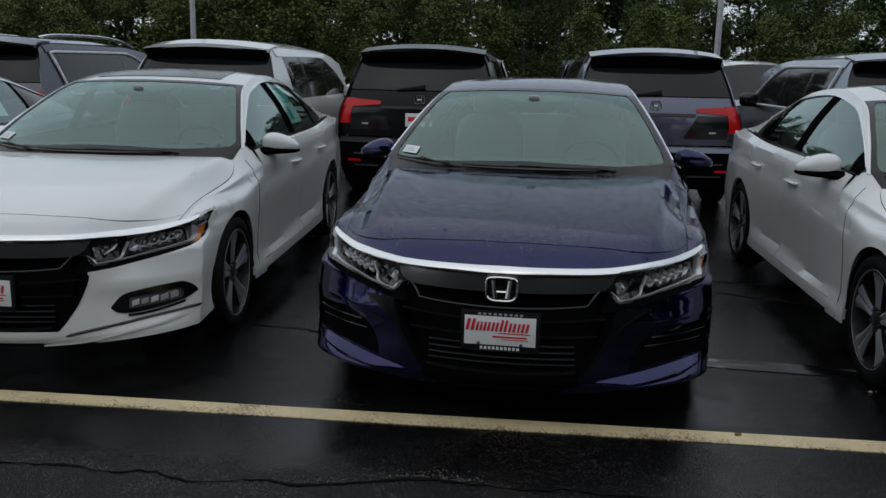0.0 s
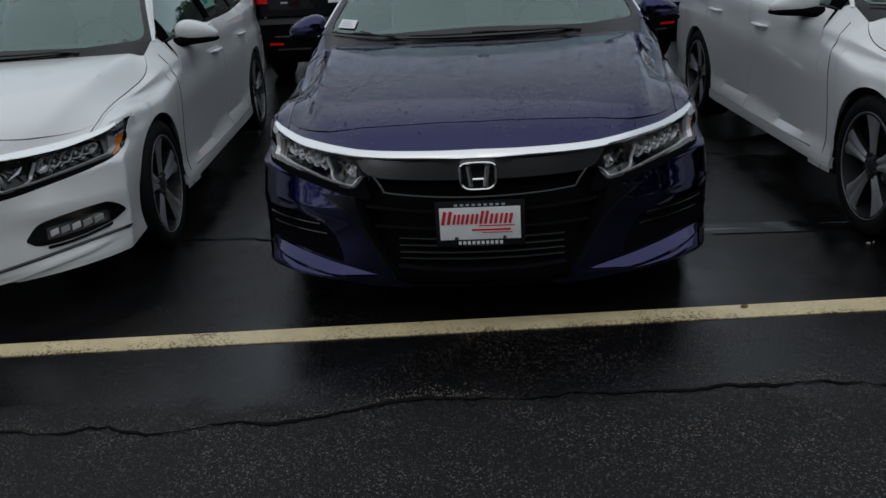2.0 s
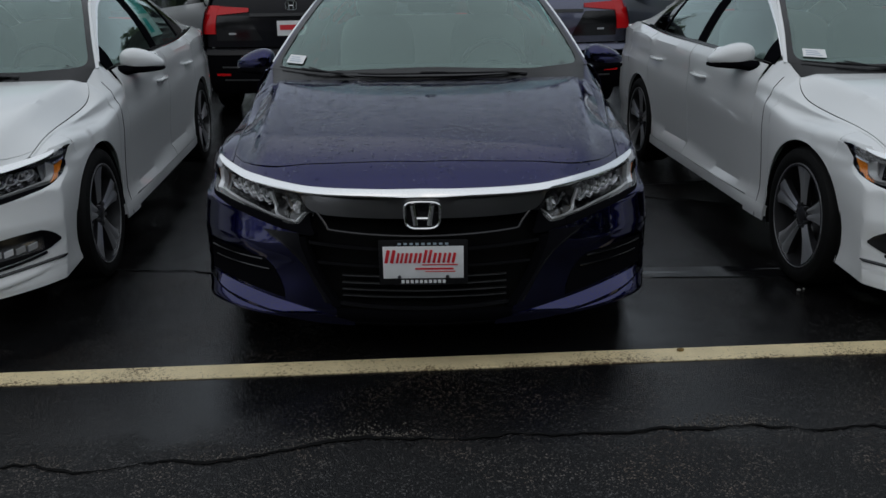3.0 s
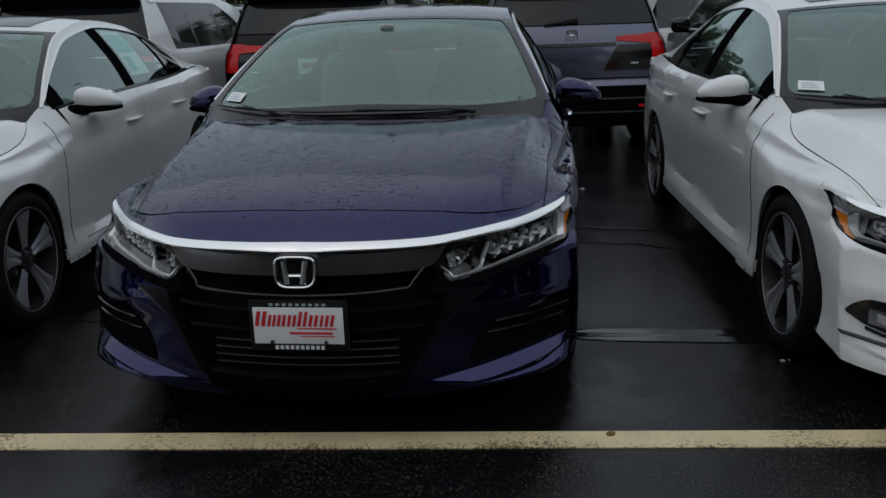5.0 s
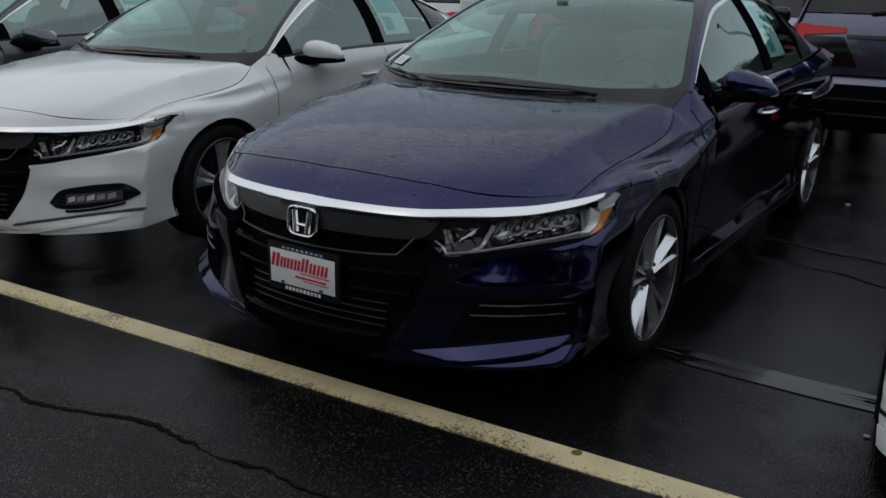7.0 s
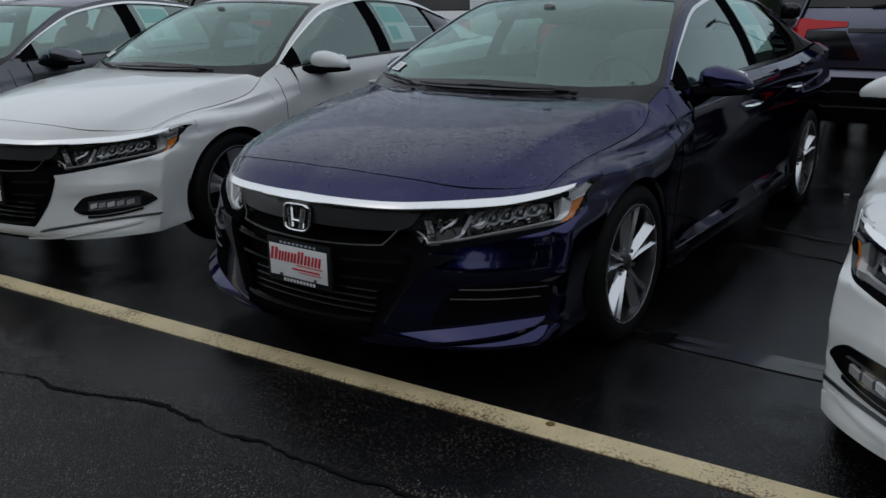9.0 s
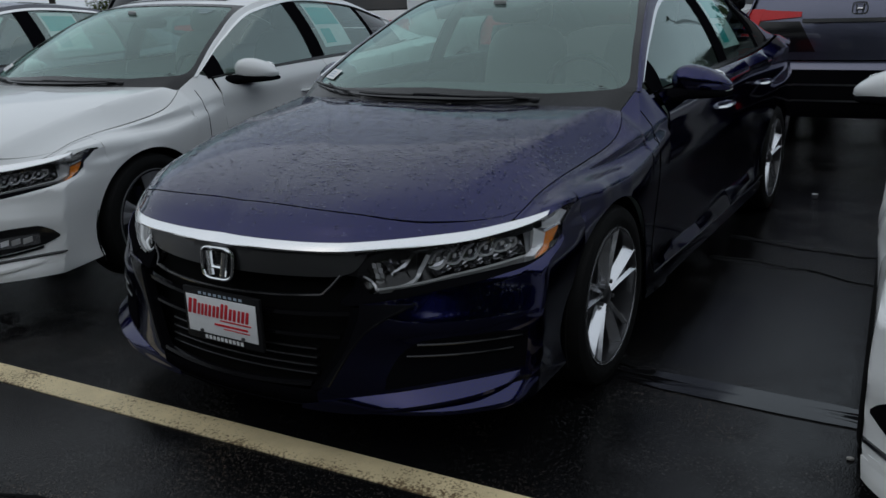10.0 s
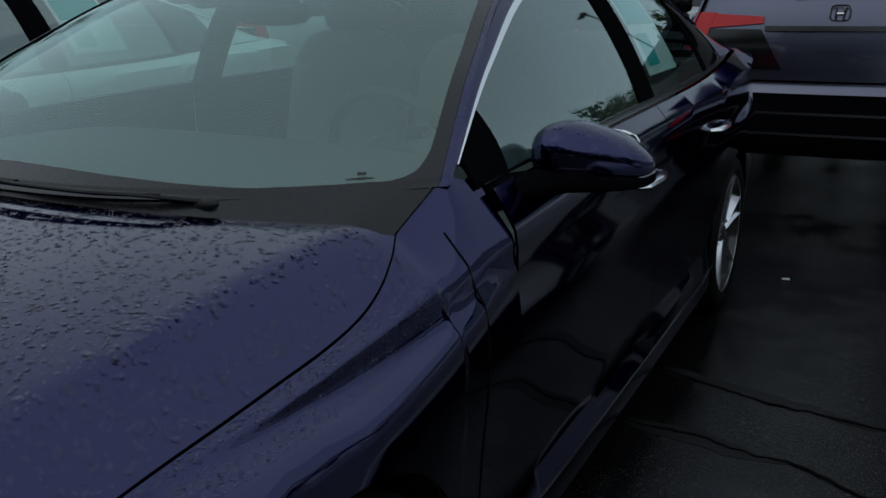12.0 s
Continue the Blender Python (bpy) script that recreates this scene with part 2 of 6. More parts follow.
def blob(c, s, nu=24, nv=14, power=2.5, cut=None):
    """A rounded box-like solid; cut(point) may move its points."""
    u = np.linspace(0, 2 * np.pi, nu, endpoint=False)
    v = np.linspace(-np.pi / 2, np.pi / 2, nv)
    e = 2 / power
    sg = lambda a: np.sign(a) * np.abs(a) ** e
    pts = np.array([[sg(np.cos(b)) * sg(np.cos(a)), sg(np.cos(b)) * sg(np.sin(a)), sg(np.sin(b))] for b in v for a in u])
    pts = pts * np.array(s) / 2
    if cut:
        pts = np.array([cut(p) for p in pts])
    faces = [(j * nu + i, j * nu + (i + 1) % nu, (j + 1) * nu + (i + 1) % nu, (j + 1) * nu + i) for j in range(nv - 1) for i in range(nu)]
    return pts + np.array(c), faces


def empty(name, m, label, category, group="", kind=""):
    ob = new(name)
    ob.empty_display_size = 0.2
    ob.matrix_world = m
    return tagged(ob, label, category, group, kind)


# ---- the sedan's form: x across, y back from the nose, z up ----
HUB_F, HUB_R, HUB_Z, ARCH = 0.955, 3.755, 0.325, 0.368
LOW = 0.972  # the height that the curves below are scaled by
sh_z = pch((0.40, 0.729), (0.45, 0.739), (0.53, 0.755), (0.62, 0.769), (0.8, 0.812), (1.05, 0.864), (1.33, 0.928), (1.55, 0.988), (2.2, 1.005), (3.2, 1.02), (3.9, 1.05), (4.4, 1.06), (4.85, 1.0))
sh_x = pch((0.40, 0.762), (0.45, 0.789), (0.53, 0.838), (0.62, 0.867), (0.7, 0.873), (0.8, 0.868), (1.05, 0.872), (1.33, 0.876), (1.55, 0.855), (2.2, 0.865), (3.0, 0.862), (3.6, 0.845), (4.1, 0.80), (4.85, 0.70))
ch_z = pch((0.5, 0.68), (0.8, 0.735), (1.3, 0.775), (2.0, 0.79), (3.2, 0.82), (4.2, 0.85), (4.85, 0.84))
ch_x = pch((0.5, 0.872), (0.62, 0.888), (0.75, 0.908), (1.0, 0.925), (1.25, 0.922), (1.7, 0.914), (3.0, 0.915), (3.5, 0.924), (3.8, 0.925), (4.3, 0.88), (4.85, 0.79))
lo_x = pch((0.5, 0.885), (0.75, 0.912), (1.0, 0.925), (1.6, 0.90), (2.4, 0.895), (3.2, 0.905), (3.8, 0.925), (4.3, 0.89), (4.85, 0.81))
ro_x = pch((0.5, 0.87), (0.75, 0.89), (1.3, 0.900), (1.5, 0.910), (3.2, 0.910), (3.4, 0.900), (4.0, 0.89), (4.85, 0.78))

valley = pch((0.5, 0.50), (0.85, 0.45), (1.1, 0.52), (1.33, 0.70), (1.6, 0.86), (2.1, 0.88), (3.2, 0.88), (3.7, 0.86), (4.8, 0.75))


ledge_h = pch((0.4, 0.028), (1.2, 0.05), (1.5, 0.088), (1.8, 0.095), (2.3, 0.075), (3.0, 0.052), (4.85, 0.045))


def side_x(y, z):
    """Half width of the body's side."""
    zs, zc = float(sh_z(y)), float(ch_z(y))
    f = float(valley(y))
    zm, xm = lerp(zs, zc, 0.68), lerp(float(sh_x(y)), float(ch_x(y)), f)
    fold = min(1.0, max(0.0, (y - 1.05) / 0.6))
    zf = 0.312 + 0.065 * min(1.0, max(0.0, (y - 1.6) / 1.8))  # the sill's ledge climbs rearwards
    return float(pch((0.15, ro_x(y) - 0.008), (0.23, ro_x(y) + 0.009), (zf - 0.040, ro_x(y) + 0.005), (zf, lo_x(y) - 0.014), (0.42, lo_x(y) - 0.010), (0.52, lo_x(y) - 0.004), (zc - 0.05, ch_x(y)), (zm - 0.035, xm - 0.002 * fold), (zm, xm), (zs - ledge_h(y), lerp(float(sh_x(y)), xm, 0.96)), (zs, sh_x(y)))(z))


def side_at(y, z):
    return (side_x(y, z), y, z)


# the front wing: a narrow deck beside the bonnet, a hollow, then a ridge over the wheel
ridge_x = pch((0.44, 0.785), (0.53, 0.836), (0.62, 0.863), (0.7, 0.873), (0.8, 0.886), (0.95, 0.900), (1.05, 0.906), (1.2, 0.908), (1.35, 0.906), (1.56, 0.903))
ridge_z = pch((0.44, 0.737), (0.53, 0.755), (0.62, 0.767), (0.7, 0.772), (0.8, 0.774), (0.95, 0.770), (1.05, 0.770), (1.2, 0.785), (1.35, 0.812), (1.56, 0.850))
ramp_w = pch((0.44, 0.10), (0.72, 0.066), (0.85, 0.070), (1.0, 0.068), (1.1, 0.056), (1.2, 0.042), (1.35, 0.018), (1.56, 0.004))
cr_x = pch((0.44, 0.788), (0.6, 0.797), (0.8, 0.808), (0.9, 0.820), (1.0, 0.834), (1.1, 0.843), (1.2, 0.856), (1.3, 0.868), (1.4, 0.878), (1.5, 0.889), (1.56, 0.898))
cr_z = pch((0.44, 0.735), (0.6, 0.778), (0.8, 0.802), (0.9, 0.808), (1.0, 0.817), (1.1, 0.831), (1.2, 0.848), (1.3, 0.866), (1.4, 0.878), (1.5, 0.890), (1.56, 0.898))


def wing_line(y, edge, foot, n=40):
    """Points of the wing's section from the bonnet's edge down to the height foot."""
    rx, rz, w = float(ridge_x(y)), float(ridge_z(y)), float(ramp_w(y))
    e = np.array((edge[0], edge[2]))
    d = np.array((max(float(cr_x(y)), e[0] + 0.006), min(float(cr_z(y)), e[1] - 0.002)))
    v = np.array((max(rx - w, d[0] + 0.002), min(rz + 0.28 * w, d[1] - 0.006)))
    pts = [e, d, d, v, np.array((max(rx, v[0] + 0.002), min(rz, v[1] - 0.001)))]
    low = [(side_x(y, z), z) for z in np.linspace(rz - 0.075, foot, 9)] if foot < rz - 0.08 else [(max(rx + 0.003, side_x(y, foot) - 0.004), min(foot, pts[-1][1] - 0.002))]
    pts += [np.array((max(rx + 0.003, low[0][0] - 0.002), lerp(rz, low[0][1], 0.4)))] if foot < rz - 0.08 else []
    pts += [np.array(p) for p in low]
    for _ in range(2):
        cut = [pts[0]]
        for a, b in zip(pts[:-1], pts[1:]):
            cut += [lerp(a, b, 0.25), lerp(a, b, 0.75)]
        pts = cut + [pts[-1]]
    pts = np.array(pts)
    run = np.concatenate([[0], np.cumsum(np.linalg.norm(np.diff(pts, axis=0), axis=1))])
    at = np.linspace(0, 1, n) ** 1.25 * run[-1]
    return np.stack([np.interp(at, run, pts[:, 0]), np.full(n, y), np.interp(at, run, pts[:, 1])], 1)


def arch_z(y, r=ARCH):
    z = 0.0
    for hub in (HUB_F, HUB_R):
        d = r * r - (y - hub) ** 2
        if d > 0:
            z = max(z, HUB_Z + 0.005 + d ** 0.5)
    return z


nose_y = pch((0.13, 0.10), (0.18, 0.0), (0.23, -0.022), (0.29, -0.017), (0.38, -0.005), (0.55, 0.003), (0.63, 0.006), (0.70, 0.015), (0.78, 0.08))
nose_w = pch((0.13, 0.85), (0.20, 0.885), (0.30, 0.895), (0.50, 0.90), (0.68, 0.885), (0.80, 0.865))


cheek = pch((0.26, 0.0), (0.34, 0.006), (0.40, 0.004), (0.445, -0.004), (0.47, -0.003), (0.51, 0.009), (0.56, 0.024), (0.60, 0.032))


brow = pch((0.0, 0.0), (0.2, 0.024), (0.43, 0.050), (0.64, 0.036), (0.80, 0.004), (0.95, 0.0))


def front_y(x, z):
    """The nose in plan: full below the lamps, swept back above a sloping shelf."""
    x = abs(x)
    shelf = 0.526 + 0.075 * min(1, max(0, (x - 0.45) / 0.4))
    s = min(1, max(0, (z - shelf) / 0.05))
    s = s * s * (3 - 2 * s)
    low, high = 0.33 * x * x + 0.24 * x**6, 0.58 * x * x + 0.15 * x**8
    over = min(1, max(0, (z - 0.672) / 0.022))
    return float(nose_y(z)) + lerp(low, high, s) - float(brow(x)) * over * over * (3 - 2 * over) + float(cheek(z)) * min(1, max(0, (x - 0.44) / 0.2))


def bumper_end(z):
    d = ARCH**2 - (z - HUB_Z - 0.005) ** 2
    return min(0.70, HUB_F - d**0.5) if d > 0 else 0.70


def front_at(a, z):
    """The nose: a from 0 in the middle to 1 at the corner, on to 1.3 at the wheel arch."""
    s, a = (-1 if a < 0 else 1), abs(a)
    w = float(nose_w(z))
    if a <= 1:
        return (s * a * w, front_y(a * w, z), z)
    t = (a - 1) / 0.3
    y0, y1 = front_y(w, z), bumper_end(z)
    y1 = max(y1, y0 + 0.02)
    x1 = side_x(y1, z)
    return (s * (w + (x1 - w) * (1 - max(0.0, 1 - t) ** 1.45)), lerp(y0, y1, t), z)


def ax(x, z):
    """The nose's parameter for a half width x."""
    return x / float(nose_w(z))


hood_z = pch((0.0, 0.70), (0.02, 0.713), (0.07, 0.762), (0.133, 0.797), (0.3, 0.847), (0.6, 0.907), (0.9, 0.948), (1.2, 0.977), (1.6, 1.0))
edge_x = pch((0.25, 0.745), (0.47, 0.782), (0.6, 0.790), (0.8, 0.795), (0.9, 0.797), (1.0, 0.801), (1.1, 0.810), (1.18, 0.815), (1.24, 0.813), (1.3, 0.800), (1.36, 0.773))
edge_z = pch((0.25, 0.712), (0.36, 0.722), (0.43, 0.732), (0.5, 0.752), (0.6, 0.782), (0.7, 0.798), (0.8, 0.808), (0.9, 0.815), (1.0, 0.825), (1.1, 0.840), (1.2, 0.866), (1.3, 0.920), (1.36, 0.950), (1.5, 0.985))


wing_top = pch((0.0, 0.713), (0.22, 0.714), (0.44, 0.715), (0.68, 0.719), (0.80, 0.731), (0.86, 0.745))


def hood_lead(x):
    """Where the bonnet's nose begins."""
    return front_y(x, float(wing_top(min(abs(x), 0.86))))


def hood_at(x, y):
    """The bonnet: rises from its nose, crowned in the middle, and falls away outside a crease."""
    xa = abs(x)
    xe, ze = float(edge_x(y)), float(edge_z(y))
    lead = hood_lead(x)
    top = float(wing_top(min(xa, 0.86)))
    rear = 0.977 - 0.016 * (xa / 0.8) ** 2
    d = min(1, max(0, (y - lead) / (1.19 + 0.12 * (xa / 0.8) ** 2 - lead)))
    z = top + (rear - top) * (float(hood_z(0.02 + 1.18 * d)) - 0.713) / 0.264
    k = min(0.60 + 0.10 * y, xe - 0.07)
    if xa > k:
        g = (xa - k) / max(xe - k, 0.02)
        g = g if g > 0.25 else 2 * g * g + 0.125 * (g / 0.25)
        z = lerp(z, ze, min(g, 1.0))
    return (x, y, z)


rail_x = pch((0, 0.812), (0.2, 0.712), (0.42, 0.612), (0.6, 0.575), (0.75, 0.567), (0.88, 0.60), (1, 0.66))
rail_y = pch((0, 1.47), (0.2, 1.80), (0.42, 2.22), (0.6, 2.75), (0.75, 3.30), (0.88, 3.82), (1, 4.32))
rail_z = pch((0, 1.008), (0.2, 1.205), (0.42, 1.378), (0.6, 1.445), (0.75, 1.405), (0.88, 1.27), (1, 1.10))
mid_y = pch((0, 1.17), (0.2, 1.56), (0.42, 2.06), (0.6, 2.75), (0.75, 3.36), (0.88, 3.88), (1, 4.42))
mid_z = pch((0, 0.99), (0.2, 1.205), (0.42, 1.41), (0.6, 1.482), (0.75, 1.44), (0.88, 1.29), (1, 1.11))
rail_x_y = pch((1.47, 0.812), (1.80, 0.712), (2.22, 0.612), (2.75, 0.575), (3.30, 0.567), (3.82, 0.60), (4.32, 0.66))
rail_z_y = pch((1.47, 1.008), (1.80, 1.205), (2.22, 1.378), (2.75, 1.445), (3.30, 1.405), (3.82, 1.27), (4.32, 1.10))


def top_at(t, w):
    """Windshield, roof and rear glass: t from cowl to boot, w across."""
    g = abs(w) ** 2.3
    return (float(rail_x(t)) * w, lerp(float(mid_y(t)), float(rail_y(t)), g), lerp(float(mid_z(t)), float(rail_z(t)), g))


def window_at(y, q):
    """The side glass: q from 0 at the belt to 1 at the roof rail."""
    x0, z0, x1, z1 = float(sh_x(y)) - 0.02, float(sh_z(y)) + 0.004, float(rail_x_y(y)), float(rail_z_y(y))
    return (lerp(x0, x1, q) + 0.025 * math.sin(math.pi * min(max(q, 0), 1)) * min(1, (z1 - z0) / 0.3), y, lerp(z0, z1, q))


tail_y = pch((0.2, 4.80), (0.35, 4.86), (0.6, 4.87), (0.85, 4.83), (1.02, 4.80))


def tail_at(x, z):
    xa = abs(x)
    return (x, float(tail_y(z)) - 0.30 * xa * xa - 0.35 * xa**8, z)


def both(geom):
    return geom, mirrored(geom)


def wheel(parent, x, y, style, sgn, R=0.324):
    """An alloy wheel with its tyre, facing outwards along x."""
    m = pose(x, y, R, 0, 0, 0 if sgn > 0 else 180)
    rim = 0.244
    put = lambda g: moved(g, m)
    barrel = part("wheel", put(revolve([(-0.10, 0.213), (-0.10, 0.240), (0.085, 0.240), (0.098, rim), (0.106, rim - 0.001), (0.106, rim - 0.012), (0.085, 0.229), (-0.02, 0.219)], 56)), M["alloy_dark"], parent, "dark alloy wheel")
    prof = [(-0.092, 0.240), (-0.108, 0.256), (-0.114, 0.281), (-0.106, 0.310), (-0.085, R - 0.002), (0.0, R), (0.085, R - 0.002), (0.104, 0.310), (0.113, 0.287), (0.112, 0.265), (0.104, 0.248), (0.096, 0.240)]
    part("tyre", put(revolve(prof, 64)), M["rubber"], barrel, "black rubber tyre")
    part("brake_disc", put(revolve([(-0.02, 0.05), (-0.02, 0.15), (0.0, 0.15), (0.0, 0.05)], 40)), M["smoke"], barrel)
    part("rim_lip", put(revolve([(0.098, rim - 0.003), (0.107, rim - 0.003), (0.108, rim + 0.0005), (0.098, rim + 0.002)], 64)), M["alloy"] if style == "twin" else M["alloy_dim"], barrel)
    twin = style == "twin"
    for k in range(5):
        base = 2 * math.pi * k / 5 + math.pi / 2
        for d in (-1, 1):
            rr = np.linspace(0.030, rim - 0.004, 8)
            if twin:
                ang = base + d * np.interp(rr, [0.03, 0.08, 0.16, rim], [0.30, 0.22, 0.205, 0.225])
                wid = np.interp(rr, [0.03, 0.10, 0.18, rim], [0.010, 0.0135, 0.0175, 0.026])
            else:
                ang = base + d * np.interp(rr, [0.03, 0.10, 0.17, rim], [0.30, 0.15, 0.125, 0.150])
                wid = np.interp(rr, [0.03, 0.09, 0.15, rim], [0.011, 0.0155, 0.0235, 0.040])
            xo = np.interp(rr, [0.03, 0.10, 0.17, rim], [0.078, 0.084, 0.091, 0.099])
            ridge = lambda q: (0.010 - 0.022 * abs(q + 0.45 * d)) if twin else (0.002 - 0.008 * abs(q))
            cross = lambda q, lift, w: [(xo[i] + ridge(q) + lift, rr[i] * math.cos(ang[i]) - q * w * wid[i] * math.sin(ang[i]), rr[i] * math.sin(ang[i]) + q * w * wid[i] * math.cos(ang[i])) for i in range(8)]
            body = np.array([cross(q, 0, 1.0) for q in (-1, -0.45 * d, 0.2 * d, 1)] if d > 0 else [cross(q, 0, 1.0) for q in (-1, -0.2, 0.45, 1)]).transpose(1, 0, 2)
            spoke = part("spoke", put(sheet(body, 0.034, 0, centre=(-5, 0, 0))), M["alloy"] if twin else M["alloy_dark"], barrel)
            if not twin:
                face = np.array([cross(q, 0.003, 0.90) for q in (-1, -0.5, 0, 0.5, 1)]).transpose(1, 0, 2)[1:]
                part("spoke_face", put(sheet(face, 0.004, 0, centre=(-5, 0, 0))), M["alloy_dim"], spoke, "bright machined face")
    part("hub_cap", put(revolve([(0.05, 0.0005), (0.05, 0.045), (0.082, 0.040), (0.09, 0.028), (0.091, 0.0005)], 32)), M["alloy_dark"], barrel, "dark hub cap")
    for k in range(5):
        a = 2 * math.pi * (k + 0.5) / 5 + math.pi / 2
        part("lug_nut", put(moved(revolve([(0.07, 0.0005), (0.07, 0.009), (0.09, 0.008), (0.093, 0.0005)], 8), pose(0, 0.053 * math.cos(a), 0.053 * math.sin(a)))), M["smoke"], barrel)
    return barrel


def accord(name, m, paint, label, group, trim="sport", window_print=False, sunroof=False, style="twin", scribble=False):
    """A mid-size four-door sedan with a fastback roof."""
    P = M[paint]
    car = empty(name, m, label, "car", group)

    def part(nm, geom, material, parent, label="", smooth=35):
        return add_part(nm, (np.asarray(geom[0], float) * (1, 1, LOW), geom[1]), material, parent, label, smooth)
    Xs = lambda n, lim: np.linspace(-lim, lim, n)

    # nose
    wing_lo = pch((0.0, 0.688), (0.25, 0.689), (0.5, 0.690), (0.774, 0.694), (0.897, 0.711), (0.952, 0.726), (0.975, 0.738))
    wing_hi = pch((0.0, 0.714), (0.25, 0.715), (0.5, 0.716), (0.775, 0.720), (0.914, 0.735), (0.975, 0.748))
    zt = pch((0.0, 0.712), (0.25, 0.713), (0.5, 0.719), (0.75, 0.732), (0.97, 0.746), (1.3, 0.752))
    zb = pch((0.0, 0.175), (0.5, 0.178), (1.0, 0.205), (1.3, 0.22))
    open_w = pch((0.24, 0.33), (0.30, 0.375), (0.42, 0.44), (0.52, 0.468), (0.62, 0.42))
    hi = pch((0.485, 0.615), (0.53, 0.662), (0.60, 0.676), (0.774, 0.692), (0.897, 0.709), (0.96, 0.726), (1.0, 0.748), (1.10, 0.752), (1.16, 0.750))
    lo = pch((0.485, 0.600), (0.535, 0.556), (0.60, 0.562), (0.75, 0.586), (0.90, 0.611), (0.97, 0.624), (0.99, 0.655), (1.02, 0.695), (1.10, 0.722), (1.16, 0.744))
    crest = pch((0.40, 0.520), (0.52, 0.530), (0.60, 0.540), (0.748, 0.568), (0.903, 0.600), (0.97, 0.621), (0.99, 0.652), (1.02, 0.692), (1.10, 0.719), (1.16, 0.741), (1.3, 0.750))
    grid = []
    for r in np.concatenate([np.linspace(0, 0.62, 46), np.linspace(0.62, 1, 18)[1:]]):
        col, u = [], 0.6
        for q in np.linspace(0, 1, 40):
            for _ in range(4):
                z = lerp(float(zb(u)), float(crest(u)), q)
                u = lerp(float(open_w(max(z, 0.24))) / float(nose_w(z)), 1.3, r)
            col.append(front_at(u, z))
        grid.append(col)
    corner = sheet(grid, 0.004)
    chin_u = Xs(31, 0.33 / float(nose_w(0.24)))
    for half in both(corner):
        part("front_bumper", half, P, car)
    part("chin", strip(front_at, chin_u, lambda u: zb(abs(u)), lambda u: 0.246, 6, 0.004), M["trim_shade"] if trim == "plain" else P, car)
    part("grille_backing", strip(front_at, Xs(41, 0.60), lambda a: 0.20, lambda a: 0.67, 12, 0.01, -0.07), M["underside"], car)

    def hbar(nm, z, half, hgt, material, off, rise=0.0, thick=0.02, inner=0.0, label=""):
        a = Xs(41, ax(half, z))
        f = lambda u: z + rise * (abs(u) / a[-1]) ** 2
        return part(nm, strip(front_at, a, lambda u: f(u) - hgt / 2, lambda u: f(u) + hgt / 2, 3, thick, off), material, car, label)
    bow = [front_at(ax(x, z), z) for x, z in [(lerp(-0.395, -0.350, t), lerp(0.606, 0.550, t)) for t in np.linspace(0, 1, 5)] + [(x, 0.537 + 0.013 * (x / 0.35) ** 2) for x in np.linspace(-0.34, 0.34, 19)] + [(lerp(0.350, 0.395, t), lerp(0.550, 0.606, t)) for t in np.linspace(0, 1, 5)]]
    part("grille_bow", tube([np.array(p) + (0, -0.004, 0) for p in bow], 0.0065, 8), M["gloss_black"], car)
    hbar("grille_slat", 0.478, 0.445, 0.012, M["gloss_black"], -0.008, 0.018)
    hbar("grille_slat", 0.412, 0.400, 0.010, M["gloss_black"], -0.010, 0.006)
    for z in (0.290, 0.316, 0.342, 0.368):
        hbar("intake_slat", z, 0.315, 0.0045, M["smoke"], -0.03)
    hbar("intake_rim", 0.256, 0.315, 0.014, M["gloss_black"], 0.003, 0.012)
    # chrome wing across the nose and the dark band under it
    chrome = []
    for u in Xs(91, 0.975):
        a, b = float(wing_lo(abs(u))), float(wing_hi(abs(u)))
        b = max(b, a + 0.004)
        chrome.append([np.array(front_at(u, lerp(a, b, q))) + (0, lerp(-0.018, -0.002, q ** 1.2), 0) for q in np.linspace(0, 1, 6)])
    part("chrome_wing", sheet(chrome, 0.022, 0.0), M["satin"], car, "bright satin chrome wing across the nose")
    bl = pch((0.0, 0.604), (0.40, 0.600), (0.47, 0.612), (0.54, 0.690))
    part("grille_band", strip(front_at, Xs(61, 0.54), lambda u: min(bl(abs(u)), wing_lo(abs(u)) - 0.002), lambda u: wing_lo(abs(u)), 5, 0.03, 0.003), M["smoke"], car, "smoked chrome band")

    def badge(cx_, cy_, cz_, w, h, par, tilt, sy=1):
        """A rounded frame with two posts and a bar."""
        fr, ring, n = [], [], 28
        for k in range(n + 2):
            a = 2 * math.pi * k / n
            sx, sz = math.cos(a), math.sin(a)
            ring.append((math.copysign(abs(sx) ** 0.5, sx) * w / 2 * (1 + 0.1 * sz), 0, math.copysign(abs(sz) ** 0.5, sz) * h / 2))
        fr.append(tube(ring, 0.0055, 8))
        fr.append(tube([(-w * 0.27, 0, h * 0.38), (-w * 0.19, 0, -h * 0.38)], 0.0115, 8))
        fr.append(tube([(w * 0.27, 0, h * 0.38), (w * 0.19, 0, -h * 0.38)], 0.0115, 8))
        fr.append(tube([(-w * 0.22, 0, -0.012), (w * 0.22, 0, -0.012)], 0.007, 8))
        mm = pose(cx_, cy_, cz_, tilt)
        o = part("emblem", moved(join(fr), mm), M["chrome"], par, "chrome emblem in a rounded frame")
        part("emblem_backing", moved(box((0, 0.006 * sy, 0), (w * 0.9, 0.006, h * 0.9), 0.002), mm), M["gloss_black"], o)
    badge(0, -0.012, 0.620, 0.128, 0.100, car, -6)
    # plate with print drawn as plain shapes
    holder = part("plate_bracket", box((0, -0.012, 0.438), (0.325, 0.012, 0.176), 0.004), M["plastic"], car, "black plate bracket with pale print")
